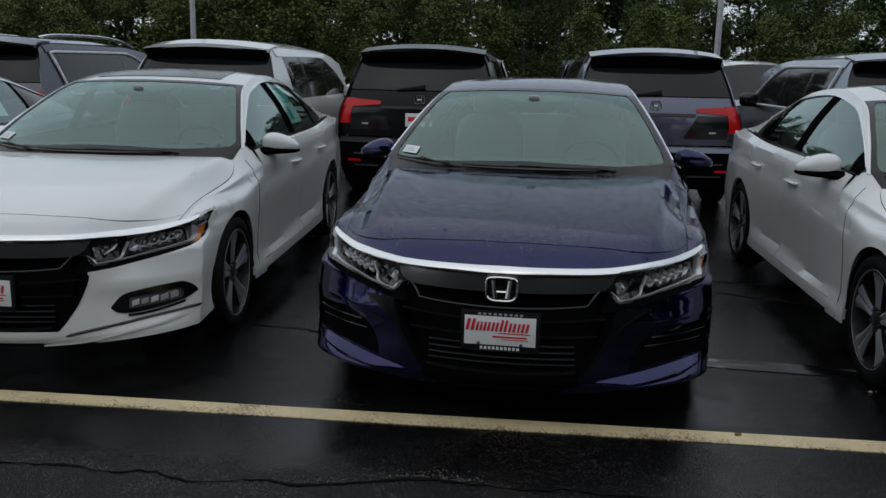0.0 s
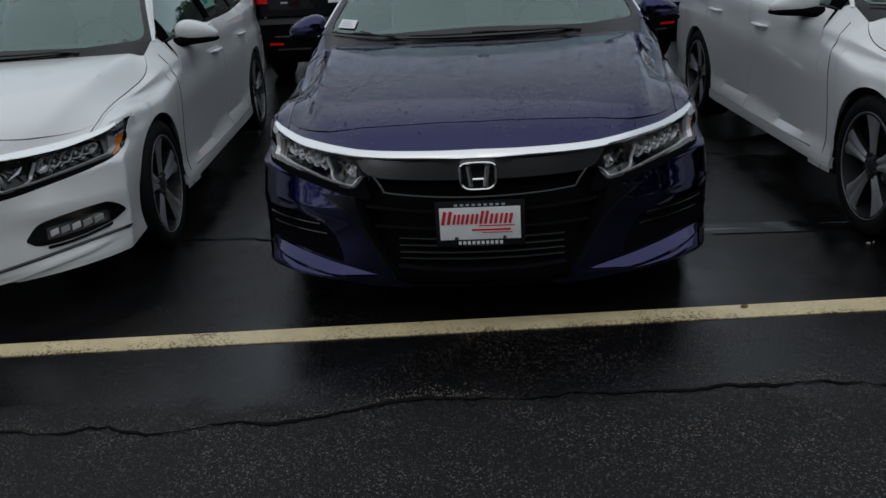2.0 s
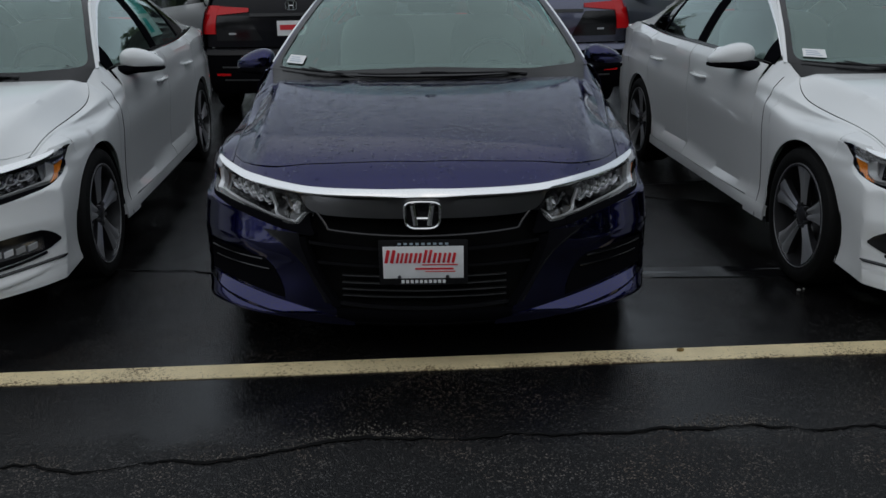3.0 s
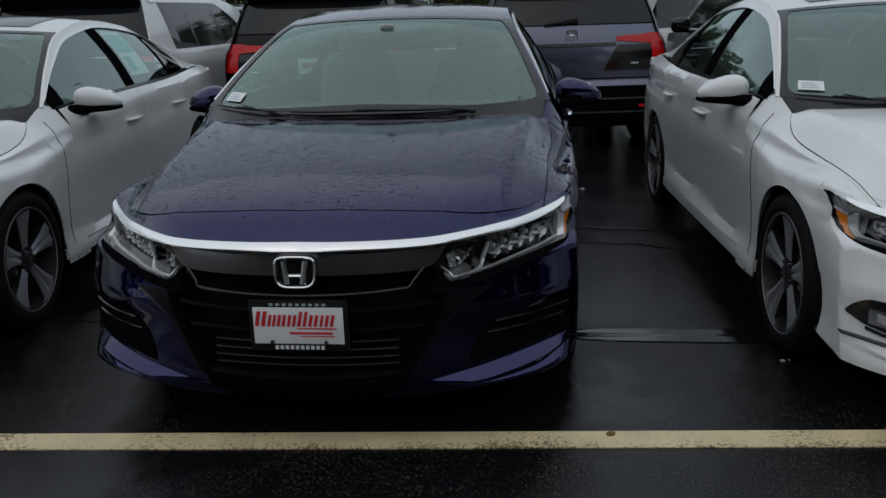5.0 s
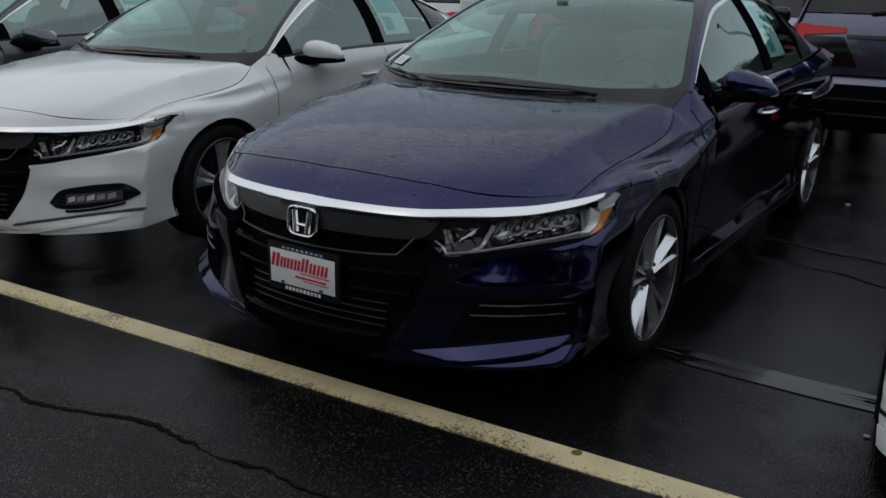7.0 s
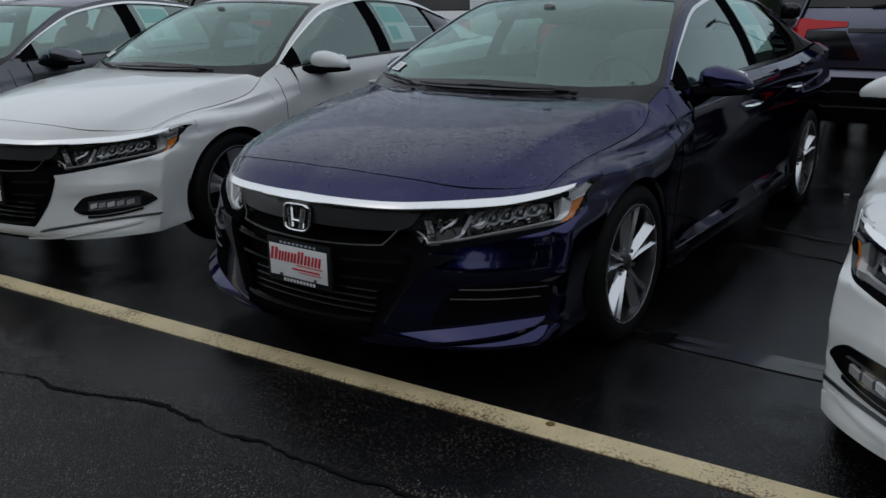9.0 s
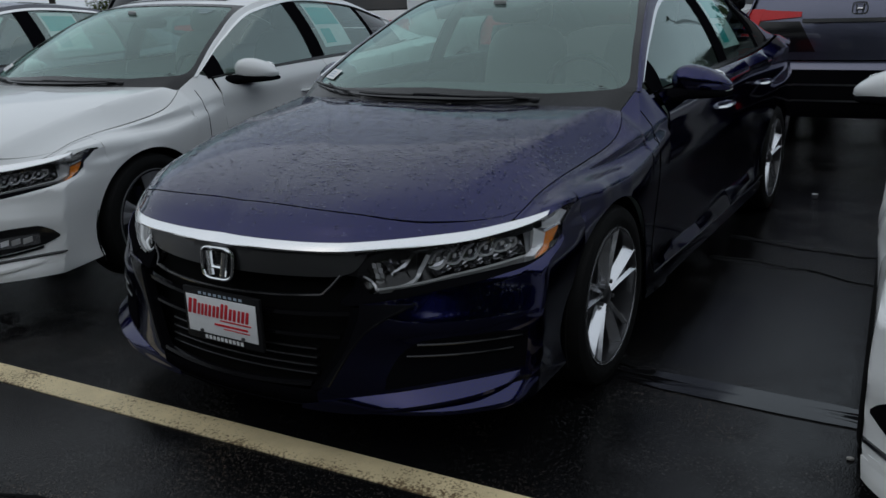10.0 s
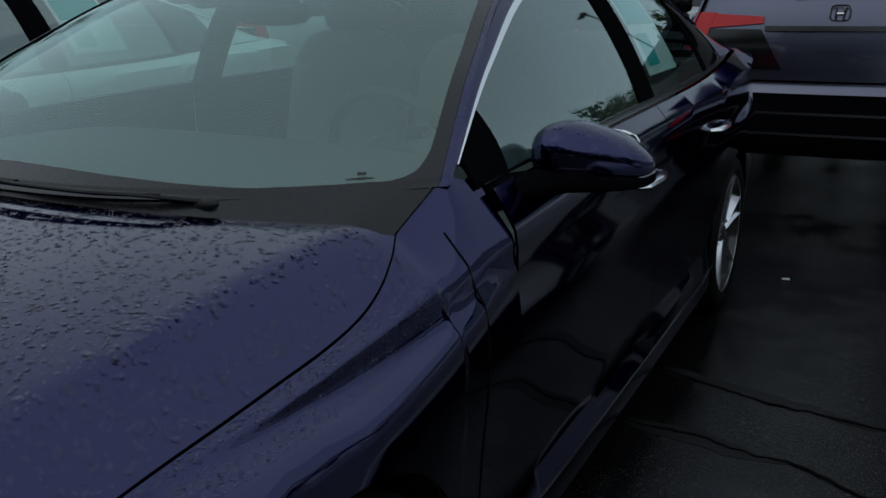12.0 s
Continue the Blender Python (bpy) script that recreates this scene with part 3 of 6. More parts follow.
    part("plate", box((0, -0.0205, 0.440), (0.294, 0.003, 0.126), 0.001), M["paper"], holder, "white dealer plate with red print")
    for k, (w, h) in enumerate(((0.036, 0.052), (0.026, 0.040), (0.028, 0.040), (0.028, 0.040), (0.030, 0.052), (0.030, 0.040), (0.014, 0.040), (0.030, 0.040))):
        x = 1.12 * (-0.108, -0.076, -0.048, -0.018, 0.014, 0.045, 0.069, 0.092)[k]
        lean = pose(0, 0, 0, 0, 12, 0)
        for side in (-1, 1) if w > 0.02 else (0,):
            part("red_print", box((x + side * 0.29 * w, -0.0230, 0.458 + (h - 0.040) / 2), (w * 0.34 if side else w * 0.6, 0.0016, h), 0.002, lean), M["red_ink"], holder)
    part("red_print", box((0.06, -0.0230, 0.431), (0.13, 0.0014, 0.004), 0.0), M["red_ink"], holder)
    part("red_print", box((0.040, -0.0230, 0.415), (0.14, 0.0014, 0.007), 0.0), M["red_ink"], holder)
    part("red_print", box((0.062, -0.0230, 0.404), (0.11, 0.0014, 0.003), 0.0), M["red_ink"], holder)
    for k in range(9):
        part("bracket_print", box((-0.086 + 0.0215 * k, -0.0190, 0.512), (0.012, 0.0014, 0.008), 0.0), M["blue_ink"], holder)
    for k in range(10):
        part("bracket_print", box((-0.076 + 0.0168 * k, -0.0190, 0.363), (0.011, 0.0014, 0.013), 0.0), M["paper"], holder)
    for s in (-1, 1):
        part("plate_screw", moved(revolve([(0, 0.0005), (0, 0.007), (0.005, 0.006), (0.005, 0.0005)], 10, "y"), pose(s * 0.088, -0.0270, 0.384)), M["smoke"], holder)
    for s in (1, -1):
        mir = (lambda g: g) if s > 0 else mirrored
        # rims of the grille opening
        edge = lambda z, d: front_at(ax(float(open_w(z)) + d, z), z)
        part("grille_rim", mir(sheet([[edge(z, d) for d in (-0.028, -0.012, 0.006)] for z in np.linspace(0.25, 0.515, 15)], 0.03, 0.003)), M["trim_shade"], car)
        if trim == "plain":
            beside = pch((0.25, 0.405), (0.304, 0.436), (0.435, 0.526), (0.49, 0.60), (0.532, 0.69))
            part("corner_trim", mir(sheet([[front_at(lerp(ax(float(open_w(z)) - 0.004, z), float(beside(z)), q), z) for q in np.linspace(0, 1, 6)] for z in np.linspace(0.262, 0.530, 18)], 0.008, 0.004)), M["black"], car, "gloss black trim beside the grille")
        if trim == "plain":
            part("pocket_rim", mir(tube([np.array(front_at(float(beside(z)), z)) + (0, -0.003, 0) for z in np.linspace(0.265, 0.515, 16)], 0.004, 6)), M["gloss_black"], car)
        part("lamp_inner_panel", mir(strip(front_at, np.linspace(0.445, 0.515, 8), lambda u: 0.600 + 0.3 * max(0, 0.47 - u), lambda u: wing_lo(u) - 0.001, 6, 0.01, -0.006)), M["gloss_black"], car)
        part("pocket_edge", mir(strip(front_at, np.linspace(0.455, 0.62, 20), lambda u: crest(u) - 0.002, lambda u: max(float(lo(u)), float(crest(u)) + 0.012) if u > 0.487 else lerp(0.535, 0.606, (u - 0.455) / 0.032), 4, 0.02, -0.004)), M["trim_shade"], car)
        part("wing_tip", mir(strip(front_at, np.linspace(0.955, 1.20, 16), lambda u: float(hi(min(u, 1.15))) + 0.001, lambda u: 0.757, 3, 0.004, -0.003)), P, car)
        # headlight
        ua = np.linspace(0.487, 1.16, 44)
        light = part("headlight", mir(strip(front_at, ua, lambda u: lo(u) - 0.004, lambda u: hi(u) + 0.006, 6, 0.006, -0.06)), M["gloss_black"], car, "clear headlight with dark housing and stacked lamps")
        lens = part("lens", mir(strip(front_at, ua, lo, hi, 8, 0, 0.004)), M["lens"], light, "clear polished lens")
        lens.visible_shadow = False
        part("upper_trim", mir(strip(front_at, np.linspace(0.52, 0.96, 26), lambda u: hi(u) - 0.022, lambda u: hi(u) + 0.003, 2, 0.05, -0.006)), M["gloss_black"], light)
        part("lens_rim", mir(strip(front_at, np.linspace(0.60, 1.02, 30), lambda u: crest(u) - 0.001, lambda u: lo(u) + 0.003, 3, 0.03, -0.001)), M["trim_shade"], light)
        line_z = pch((0.55, 0.562), (0.66, 0.577), (0.762, 0.596), (0.86, 0.614), (0.935, 0.630))
        part("lower_trim", mir(strip(front_at, np.linspace(0.555, 0.935, 30), lambda u: line_z(u) - 0.001, lambda u: line_z(u) + 0.0035, 2, 0.03, 0.0)), M["silvered_dim"], light)

        def ribbon(nm, path, width, material, par, off=-0.008, thick=0.008):
            """A bent blade that follows (u, z) points on the nose."""
            pts = np.array(path, float)
            tang = np.gradient(pts, axis=0)
            tang /= np.linalg.norm(tang, axis=1)[:, None]
            nrm = np.stack([-tang[:, 1], tang[:, 0]], 1)
            ws_ = np.interp(np.linspace(0, 1, len(pts)), np.linspace(0, 1, len(width)), width)
            rows = [[front_at(*(pts[i] + nrm[i] * ws_[i] * k)) for k in (-0.5, 0, 0.5)] for i in range(len(pts))]
            return part(nm, mir(sheet(rows, thick, off)), material, par)

        def bent(keys, n=14):
            q = np.linspace(0, 1, len(keys))
            fu, fz = pch(*zip(q, [k[0] for k in keys])), pch(*zip(q, [k[1] for k in keys]))
            return [(float(fu(t)), float(fz(t))) for t in np.linspace(0, 1, n)]

        def quad(nm, a, b, c, d, material, par, off, thick=0.012, n=5, label="", dome=0.0):
            """A patch of the nose between four (u, z) corners."""
            rows = []
            for s_ in np.linspace(0, 1, n):
                rows.append([front_at(*lerp(lerp(np.array(a), np.array(b), s_), lerp(np.array(d), np.array(c), s_), t_)) for t_ in np.linspace(0, 1, n)])
            rows = np.array(rows)
            for i in range(n):
                for j in range(n):
                    rows[i, j, 1] -= dome * math.sin(math.pi * i / (n - 1)) * math.sin(math.pi * j / (n - 1))
            return part(nm, mir(sheet(rows, thick, off)), material, par, label)
        # a bright blade that dips under the inner lamp and sweeps up beside it
        ribbon("lamp_blade", bent([(0.495, 0.606), (0.518, 0.586), (0.541, 0.568)], 6), (0.004, 0.005), M["silvered"], light)
        ribbon("lamp_blade", bent([(0.541, 0.567), (0.58, 0.570), (0.62, 0.577), (0.640, 0.588), (0.655, 0.609), (0.676, 0.650)], 22), (0.004, 0.006, 0.009, 0.011, 0.010), M["silvered"], light)
        inner = quad("inner_lamp", (0.552, 0.582), (0.628, 0.592), (0.640, 0.640), (0.548, 0.645), M["lamp_dark"], light, -0.045, 0.02, 9, "", 0.03)
        for i in range(3):
            for j in range(2):
                quad("reflector_cell", (0.529 + 0.0125 * j + 0.003 * i, 0.622 - 0.0165 * i), (0.540 + 0.0125 * j + 0.003 * i, 0.619 - 0.0165 * i), (0.540 + 0.0125 * j + 0.003 * i, 0.633 - 0.0165 * i), (0.529 + 0.0125 * j + 0.003 * i, 0.637 - 0.0165 * i), M["silvered_dim"] if (i + j) % 2 else M["silvered"], light, -0.014, 0.006, 3)
        # a highlight put in as a small chrome patch
        quad("lamp_glint", (0.606, 0.632), (0.622, 0.636), (0.622, 0.641), (0.606, 0.639), M["chrome"], light, -0.016, 0.006, 3)
        for k in range(5):
            u0, u1 = 0.676 + 0.0415 * k, 0.716 + 0.0415 * k
            z0 = 0.607 + 0.0085 * k
            z1 = 0.652 + 0.0062 * k
            cup = quad("lamp_module", (u0 + 0.004, z0 + 0.004), (u1, z0 + 0.014), (u1 + 0.010, z1), (u0 + 0.016, z1 - 0.003), M["lamp_dark"], light, -0.034, 0.02, 7, "", -0.014)
            ribbon("module_blade", bent([(u0 - 0.002, z0 + 0.006), (u0 + 0.012, z0), (u0 + 0.028, z0 + 0.002), (u1 - 0.001, z0 + 0.012), (u1 + 0.003, z0 + 0.020)], 12), (0.003, 0.0055, 0.006, 0.004), M["silvered"], cup, -0.012)
            ribbon("module_edge", bent([(u0 + 0.004, z0 + 0.012), (u0 + 0.010, z0 + 0.028), (u0 + 0.018, z1 - 0.004)], 6), (0.004, 0.005, 0.003), M["silvered_dim"], cup, -0.014)
            quad("module_bulb", (u0 + 0.020, z0 + 0.016), (u0 + 0.028, z0 + 0.018), (u0 + 0.031, z0 + 0.030), (u0 + 0.022, z0 + 0.028), M["silvered"], cup, -0.020, 0.008, 3)
        ribbon("module_edge", bent([(0.885, 0.650), (0.896, 0.662), (0.898, 0.677), (0.880, 0.678)], 8), (0.004, 0.005, 0.004), M["silvered_dim"], light)
        part("lamp_tail", mir(strip(front_at, np.linspace(0.925, 1.135, 14), lambda u: lo(u) + 0.003, lambda u: hi(u) - 0.003, 5, 0.006, -0.032)), M["lamp_tail"], light, "pale silvered lamp end")
        quad("side_marker", (0.953, 0.628), (0.974, 0.636), (1.003, 0.702), (0.966, 0.680), M["amber"], light, -0.014, 0.02, 6, "amber side marker")
        quad("lamp_bracket", (0.926, 0.626), (0.951, 0.628), (0.963, 0.684), (0.940, 0.704), M["silvered"] if trim == "plain" else M["silvered_dim"], light, 0.001, 0.02, 6)
        quad("lamp_bracket", (0.964, 0.685), (1.003, 0.706), (1.003, 0.712), (0.964, 0.694), M["alloy"], light, -0.002, 0.02, 5)
        quad("lamp_bracket", (0.945, 0.706), (0.966, 0.697), (1.120, 0.732), (1.010, 0.747), M["lamp_tail"] if trim == "plain" else M["gloss_black"], light, -0.008, 0.01, 8)
        # corner vents and lip blades
        b_hi = pch((0.30, 0.186), (0.45, 0.226), (0.65, 0.262), (0.86, 0.292), (0.955, 0.300))
        b_lo = pch((0.30, 0.180), (0.48, 0.192), (0.65, 0.224), (0.86, 0.262), (0.955, 0.282))
        if trim == "plain":
            v_up = pch((0.60, 0.30), (0.63, 0.365), (0.70, 0.415), (0.90, 0.432), (0.965, 0.425))
            recess = part("bumper_vent", mir(strip(front_at, np.linspace(0.60, 0.965, 22), lambda u: b_hi(u) + 0.012, lambda u: max(float(v_up(u)), float(b_hi(u)) + 0.02), 6, 0.006, 0.003)), M["trim_shade"], car, "black corner vent with two ribs")
            for z0, u0, u1 in ((0.372, 0.66, 0.935), (0.408, 0.69, 0.955)):
                part("vent_rib", mir(tube([np.array(front_at(u, z0 + 0.015 * (u - u0))) + (0, -0.006, 0) for u in np.linspace(u0, u1, 14)], 0.005, 8)), M["gloss_black"], recess)
        else:
            up = pch((0.62, 0.352), (0.665, 0.405), (0.70, 0.420), (0.92, 0.446), (0.96, 0.425), (0.985, 0.390))
            dn = pch((0.62, 0.346), (0.66, 0.322), (0.70, 0.318), (0.93, 0.352), (0.985, 0.384))
            vent = part("fog_lamp_recess", mir(strip(front_at, np.linspace(0.622, 0.983, 26), dn, up, 6, 0.01, 0.004)), M["gloss_black"], car, "black fog lamp recess")
            part("fog_lamp", mir(strip(front_at, np.linspace(0.70, 0.925, 12), lambda u: 0.340 + 0.10 * (u - 0.70), lambda u: 0.392 + 0.09 * (u - 0.70), 3, 0.012, 0.010)), M["lamp_dark"], vent, "clear fog lamp")
            for k in range(5):
                u0 = 0.712 + 0.040 * k
                z0 = 0.352 + 0.004 * k
                part("fog_element", mir(strip(front_at, np.linspace(u0, u0 + 0.030, 4), lambda u: z0 + 0.3 * (u - u0), lambda u: z0 + 0.024 + 0.3 * (u - u0), 2, 0.006, 0.016)), M["silvered"] if k in (0, 2) else M["silvered_dim"], vent)
            part("fog_trim", mir(strip(front_at, np.linspace(0.70, 0.935, 16), lambda u: dn(u) - 0.016, lambda u: dn(u) - 0.004, 2, 0.012, 0.006)), M["gloss_black"], vent)
        out_ = 0.034 if trim == "plain" else 0.010
        if trim != "plain":
            part("lip_seam", mir(tube([np.array(front_at(u, float(b_hi(u)) + 0.006 + 0.02 * max(0, u - 0.9))) + (0, -0.004, 0) for u in np.linspace(0.42, 1.02, 24)], [0.004] + [0.007] * 22 + [0.004], 6)), M["gloss_black"], car, "black seam above the lower lip")
        part("lip_blade", mir(ledge(front_at, np.linspace(0.30, 0.955, 30), b_lo, b_hi, out_)), P, car)
        part("lip_gap", mir(strip(front_at, np.linspace(0.50, 0.98, 20), lambda u: b_lo(u) - 0.022, b_lo, 2, 0.01, 0.003)), M["gloss_black"] if trim == "plain" else P, car)
        part("lip_blade", mir(ledge(front_at, np.linspace(0.56, 1.0, 22), lambda u: 0.190 + 0.030 * (u - 0.56) / 0.44, lambda u: b_lo(u) - 0.014, out_)), P, car)
    part("splitter", strip(front_at, Xs(51, 0.6), lambda u: 0.172, lambda u: 0.186, 2, 0.05, 0.004), M["trim_shade"], car)

    # bonnet and the painted strip ahead of it
    xs = np.linspace(-1, 1, 61)
    col_x = lambda w, y: w * (float(edge_x(max(y, 0.25))) - 0.003)

    def settle(w, f):
        y = 0.2
        for _ in range(6):
            y = f(col_x(w, y))
        return y
    nose = lambda w: settle(w, hood_lead)
    shut = lambda w: max(nose(w) + 0.008, settle(w, lambda x: 0.120 + x ** 4))
    hood, lead = [], []
    for w in xs:
        y0, y1, yb = nose(w) + 0.001, shut(w), 1.18 + 0.17 * abs(w) ** 2.2
        hood.append([hood_at(col_x(w, y), y) for y in np.linspace(y1 + 0.005, yb, 40)])
        lead.append([hood_at(col_x(w, y), y) for y in np.linspace(y0, y1, 9)])
    part("bonnet", sheet(hood, 0.006), P, car)
    part("bonnet_lead", sheet(lead, 0.006), P, car)
    part("engine_bay", sheet([[tuple(np.array(hood_at(col_x(w, y), y)) - (0, 0, 0.03)) for y in np.linspace(shut(w) - 0.004, 1.45, 14)] for w in xs[2:-2:4]], 0.01), M["underside"], car)

    for s in (1, -1):
        mir = (lambda g: g) if s > 0 else mirrored
        # wing: from the bonnet's edge over the shoulder down to the arch
        ys = np.unique(np.concatenate([np.linspace(0.448, 0.6945, 15), [0.6955], HUB_F - ARCH * np.cos(np.linspace(0.62, np.pi, 26)), np.linspace(HUB_F + ARCH, 1.35, 3), np.linspace(1.36, 1.56, 12)]))
        g = []
        for y in ys:
            e = np.array((float(edge_x(y)), y, float(edge_z(y)) - 0.001))
            if y > 1.35:
                q = min(1.0, (y - 1.35) / 0.12)
                foot_pt = np.array(top_at(0.012, 0.990)) + (0, 0, 0.002)
                e = lerp(np.array((float(edge_x(1.35)), 1.35, float(edge_z(1.35)))), foot_pt, q)
                if y > 1.47:
                    e = lerp(foot_pt, np.array((float(sh_x(1.56)) - 0.03, 1.56, float(sh_z(1.56)) + 0.008)), (y - 1.47) / 0.09)
            zb_ = max(arch_z(y), 0.20)
            if y < 0.70:
                zb_ = 0.753 if y < 0.655 else (lerp(0.753, 0.735, (y - 0.655) / 0.04) if y < 0.695 else max(arch_z(y), 0.5))
            zb_ = min(zb_, float(ridge_z(y)) - 0.004)
            col = wing_line(y, e, zb_)
            col[:, 1] = lerp(e[1], y, np.linspace(0, 1, len(col)) ** 0.3) if y > 1.35 else y
            g.append(col)
        seam_col = g[int(np.argmin(np.abs(ys - 1.415)))]
        part("door_gap", mir(tube(seam_col[5::2] + (0.0004, 0, 0), 0.002, 6)), M["underside"], car)
        ahead = int(np.sum(ys < 0.695))
        part("front_wing", mir(join([sheet(np.array(g[:ahead]), 0.005), sheet(np.array(g[ahead:]), 0.005)])), P, car, "", 70)
        # doors
        def panel(nm, y0, y1, par=None, arch=False):
            n = 26
            yy = np.linspace(y0, y1, n)
            if arch:
                yy = np.unique(np.concatenate([np.linspace(y0, HUB_R - ARCH, 4), HUB_R - ARCH * np.cos(np.linspace(0, np.pi, 36)), np.linspace(HUB_R + ARCH, y1, 12)]))
                yy = yy[(yy >= y0) & (yy <= y1)]
            gg = np.array([[side_at(y, z) for z in np.linspace(max(arch_z(y), 0.285 if not arch else 0.22), float(sh_z(y)), 20)] for y in yy])
            return part(nm, mir(sheet(gg, 0.006)), P, car)
        fd = panel("front_door", 1.5605, 2.625)
        rd = panel("rear_door", 2.632, 3.50)
        panel("quarter_panel", 3.507, 4.62, None, True)
        sill = np.array([[side_at(y, z) for z in np.linspace(0.222, 0.28, 5)] for y in np.linspace(HUB_F + ARCH, HUB_R - ARCH, 30)])
        part("sill", mir(sheet(sill, 0.02)), P, car)
        if trim == "plain":
            part("sill_trim", mir(strip(lambda y, z: side_at(y, z), np.linspace(1.42, 3.44, 20), lambda y: 0.2805, lambda y: 0.2845, 2, 0.006, 0.003)), M["alloy_dark"], car)
        for yy, dd in ((2.42, fd), (3.30, rd)):
            zz = 0.835 + 0.02 * (yy > 3)
            hx = side_x(yy, zz)
            part("door_handle", mir(tube([(hx - 0.004, yy - 0.105, zz), (hx + 0.022, yy - 0.085, zz + 0.002), (hx + 0.030, yy, zz + 0.004), (hx + 0.022, yy + 0.085, zz + 0.004), (hx - 0.004, yy + 0.105, zz + 0.004)], [0.010, 0.014, 0.015, 0.014, 0.010], 8, 0.75)), M["chrome"] if paint == "navy" else P, dd)
        # greenhouse
        gl = part("front_window", mir(strip(window_at, np.linspace(1.66, 2.57, 24), lambda y: 0.02, lambda y: 0.90, 8, 0, -0.004)), M["glass_side"], fd, "tinted side glass")
        gl2 = part("rear_window", mir(strip(window_at, np.linspace(2.70, 3.44, 20), lambda y: 0.02, lambda y: 0.90, 8, 0, -0.004)), M["glass_side"], rd, "tinted side glass")
        gl3 = part("quarter_window", mir(strip(window_at, np.linspace(3.47, 3.86, 12), lambda y: 0.02, lambda y: 0.88, 6, 0, -0.004)), M["glass_dark"], car, "small dark quarter glass")
        for o in (gl, gl2, gl3):
            o.visible_shadow = False
        part("centre_pillar", mir(strip(window_at, np.linspace(2.565, 2.705, 6), lambda y: 0.0, lambda y: 0.93, 10, 0.01, 0.0)), M["trim_shade"], car)
        part("window_post", mir(strip(window_at, np.linspace(3.435, 3.475, 3), lambda y: 0.0, lambda y: 0.92, 8, 0.01, 0.0)), M["trim_shade"], car)
        part("mirror_patch", mir(strip(window_at, np.linspace(1.54, 1.672, 5), lambda y: 0.0, lambda y: 0.9, 6, 0.01, 0.0)), M["trim_shade"], fd)
        part("belt_trim", mir(strip(window_at, np.linspace(1.56, 3.95, 50), lambda y: -0.01, lambda y: 0.03 if y < 3.8 else 0.05, 2, 0.012, 0.004)), M["gloss_black"], car)
        yy = np.linspace(1.52, 4.05, 70)
        part("window_trim", mir(strip(window_at, yy, lambda y: 0.885, lambda y: 0.925, 2, 0.012, 0.006)), M["satin"], car, "bright trim along the window tops")
        part("roof_rail", mir(strip(window_at, np.linspace(1.475, 4.3, 80), lambda y: 0.925, lambda y: 1.0, 3, 0.012, 0.0)), P, car)
        part("rear_pillar", mir(strip(window_at, np.linspace(3.85, 4.32, 14), lambda y: 0.0, lambda y: 0.99, 8, 0.012, -0.002)), P, car)
        ts = np.linspace(0.0, 0.42, 20)
        part("front_pillar", mir(sheet([[top_at(t, w) for w in (0.984, 0.990, 0.995, 1.0)] for t in ts], 0.012)), P, car)
        part("back_pillar", mir(sheet([[top_at(t, w) for w in (0.90, 0.93, 0.965, 1.0)] for t in np.linspace(0.75, 1.0, 14)], 0.012)), P, car)
        # door mirror
        def cut(half):
            def shape(p):
                x, y, z = p
                u = min(1.0, max(0.0, (x / 0.1125 + 1) / 2))
                k = 1 - 0.55 * u ** 1.7
                return np.array((x, y * (1 - 0.3 * u * u) + 0.035 * (2 * u - 1), (z + half) * k - half + 0.012 * u))
            return shape
        mx, my, mz = 0.955, 1.82, 1.020
        mirror = part("door_mirror", mir(blob((mx, my, mz), (0.226, 0.17, 0.148), 40, 26, 2.5, cut(0.074))), P, car, "")
        part("mirror_base", mir(blob((mx - 0.002, my + 0.003, mz - 0.050), (0.228, 0.174, 0.066), 28, 12, 3.4, cut(0.033))), M["trim_shade"], mirror)
        part("mirror_arm", mir(tube([(0.80, 1.60, 0.960), (0.84, 1.67, 0.962), (0.885, 1.74, 0.966), (0.94, 1.80, 0.970)], [0.050, 0.042, 0.036, 0.030], 12, 0.8)), M["trim_shade"], mirror)
        part("mirror_glass", mir(blob((mx - 0.01, my + 0.074, mz - 0.006), (0.17, 0.012, 0.09), 20, 8, 3)), M["chrome"], mirror)
        part("turn_repeater", mir(tube([(mx + 0.088, my - 0.010, mz - 0.046), (mx + 0.104, my + 0.014, mz - 0.042), (mx + 0.112, my + 0.036, mz - 0.038)], 0.003, 6)), M["silvered_dim"], mirror)
        for hub in (HUB_F, HUB_R):
            wheel(car, s * 0.80, hub, style, s)
            liner = [(hub + (ARCH + 0.012) * math.cos(a), HUB_Z + (ARCH + 0.012) * math.sin(a)) for a in np.linspace(-0.35, math.pi + 0.35, 24)]
            part("arch_liner", mir(sheet([[(xx, y, z) for xx in (0.50, 0.89)] for y, z in liner], 0.006, 0, centre=(0.7, hub, -3))), M["underside"], car)

    # cowl, glass, roof
    rear_edge = lambda w: np.array(hood_at(col_x(w, 1.18 + 0.17 * abs(w) ** 2.2), 1.18 + 0.17 * abs(w) ** 2.2)) - (0, 0.010, 0.0035)
    part("cowl", sheet([[lerp(rear_edge(w), np.array(top_at(0.012, w * 0.985)) + (0, -0.001, 0.0022), q) for q in np.linspace(0, 1, 5)] for w in np.linspace(-1, 1, 61)], 0.006, 0, centre=(0, 1.3, 0)), M["frit"], car, "black cowl panel")
    ws = np.linspace(-0.983, 0.983, 37)
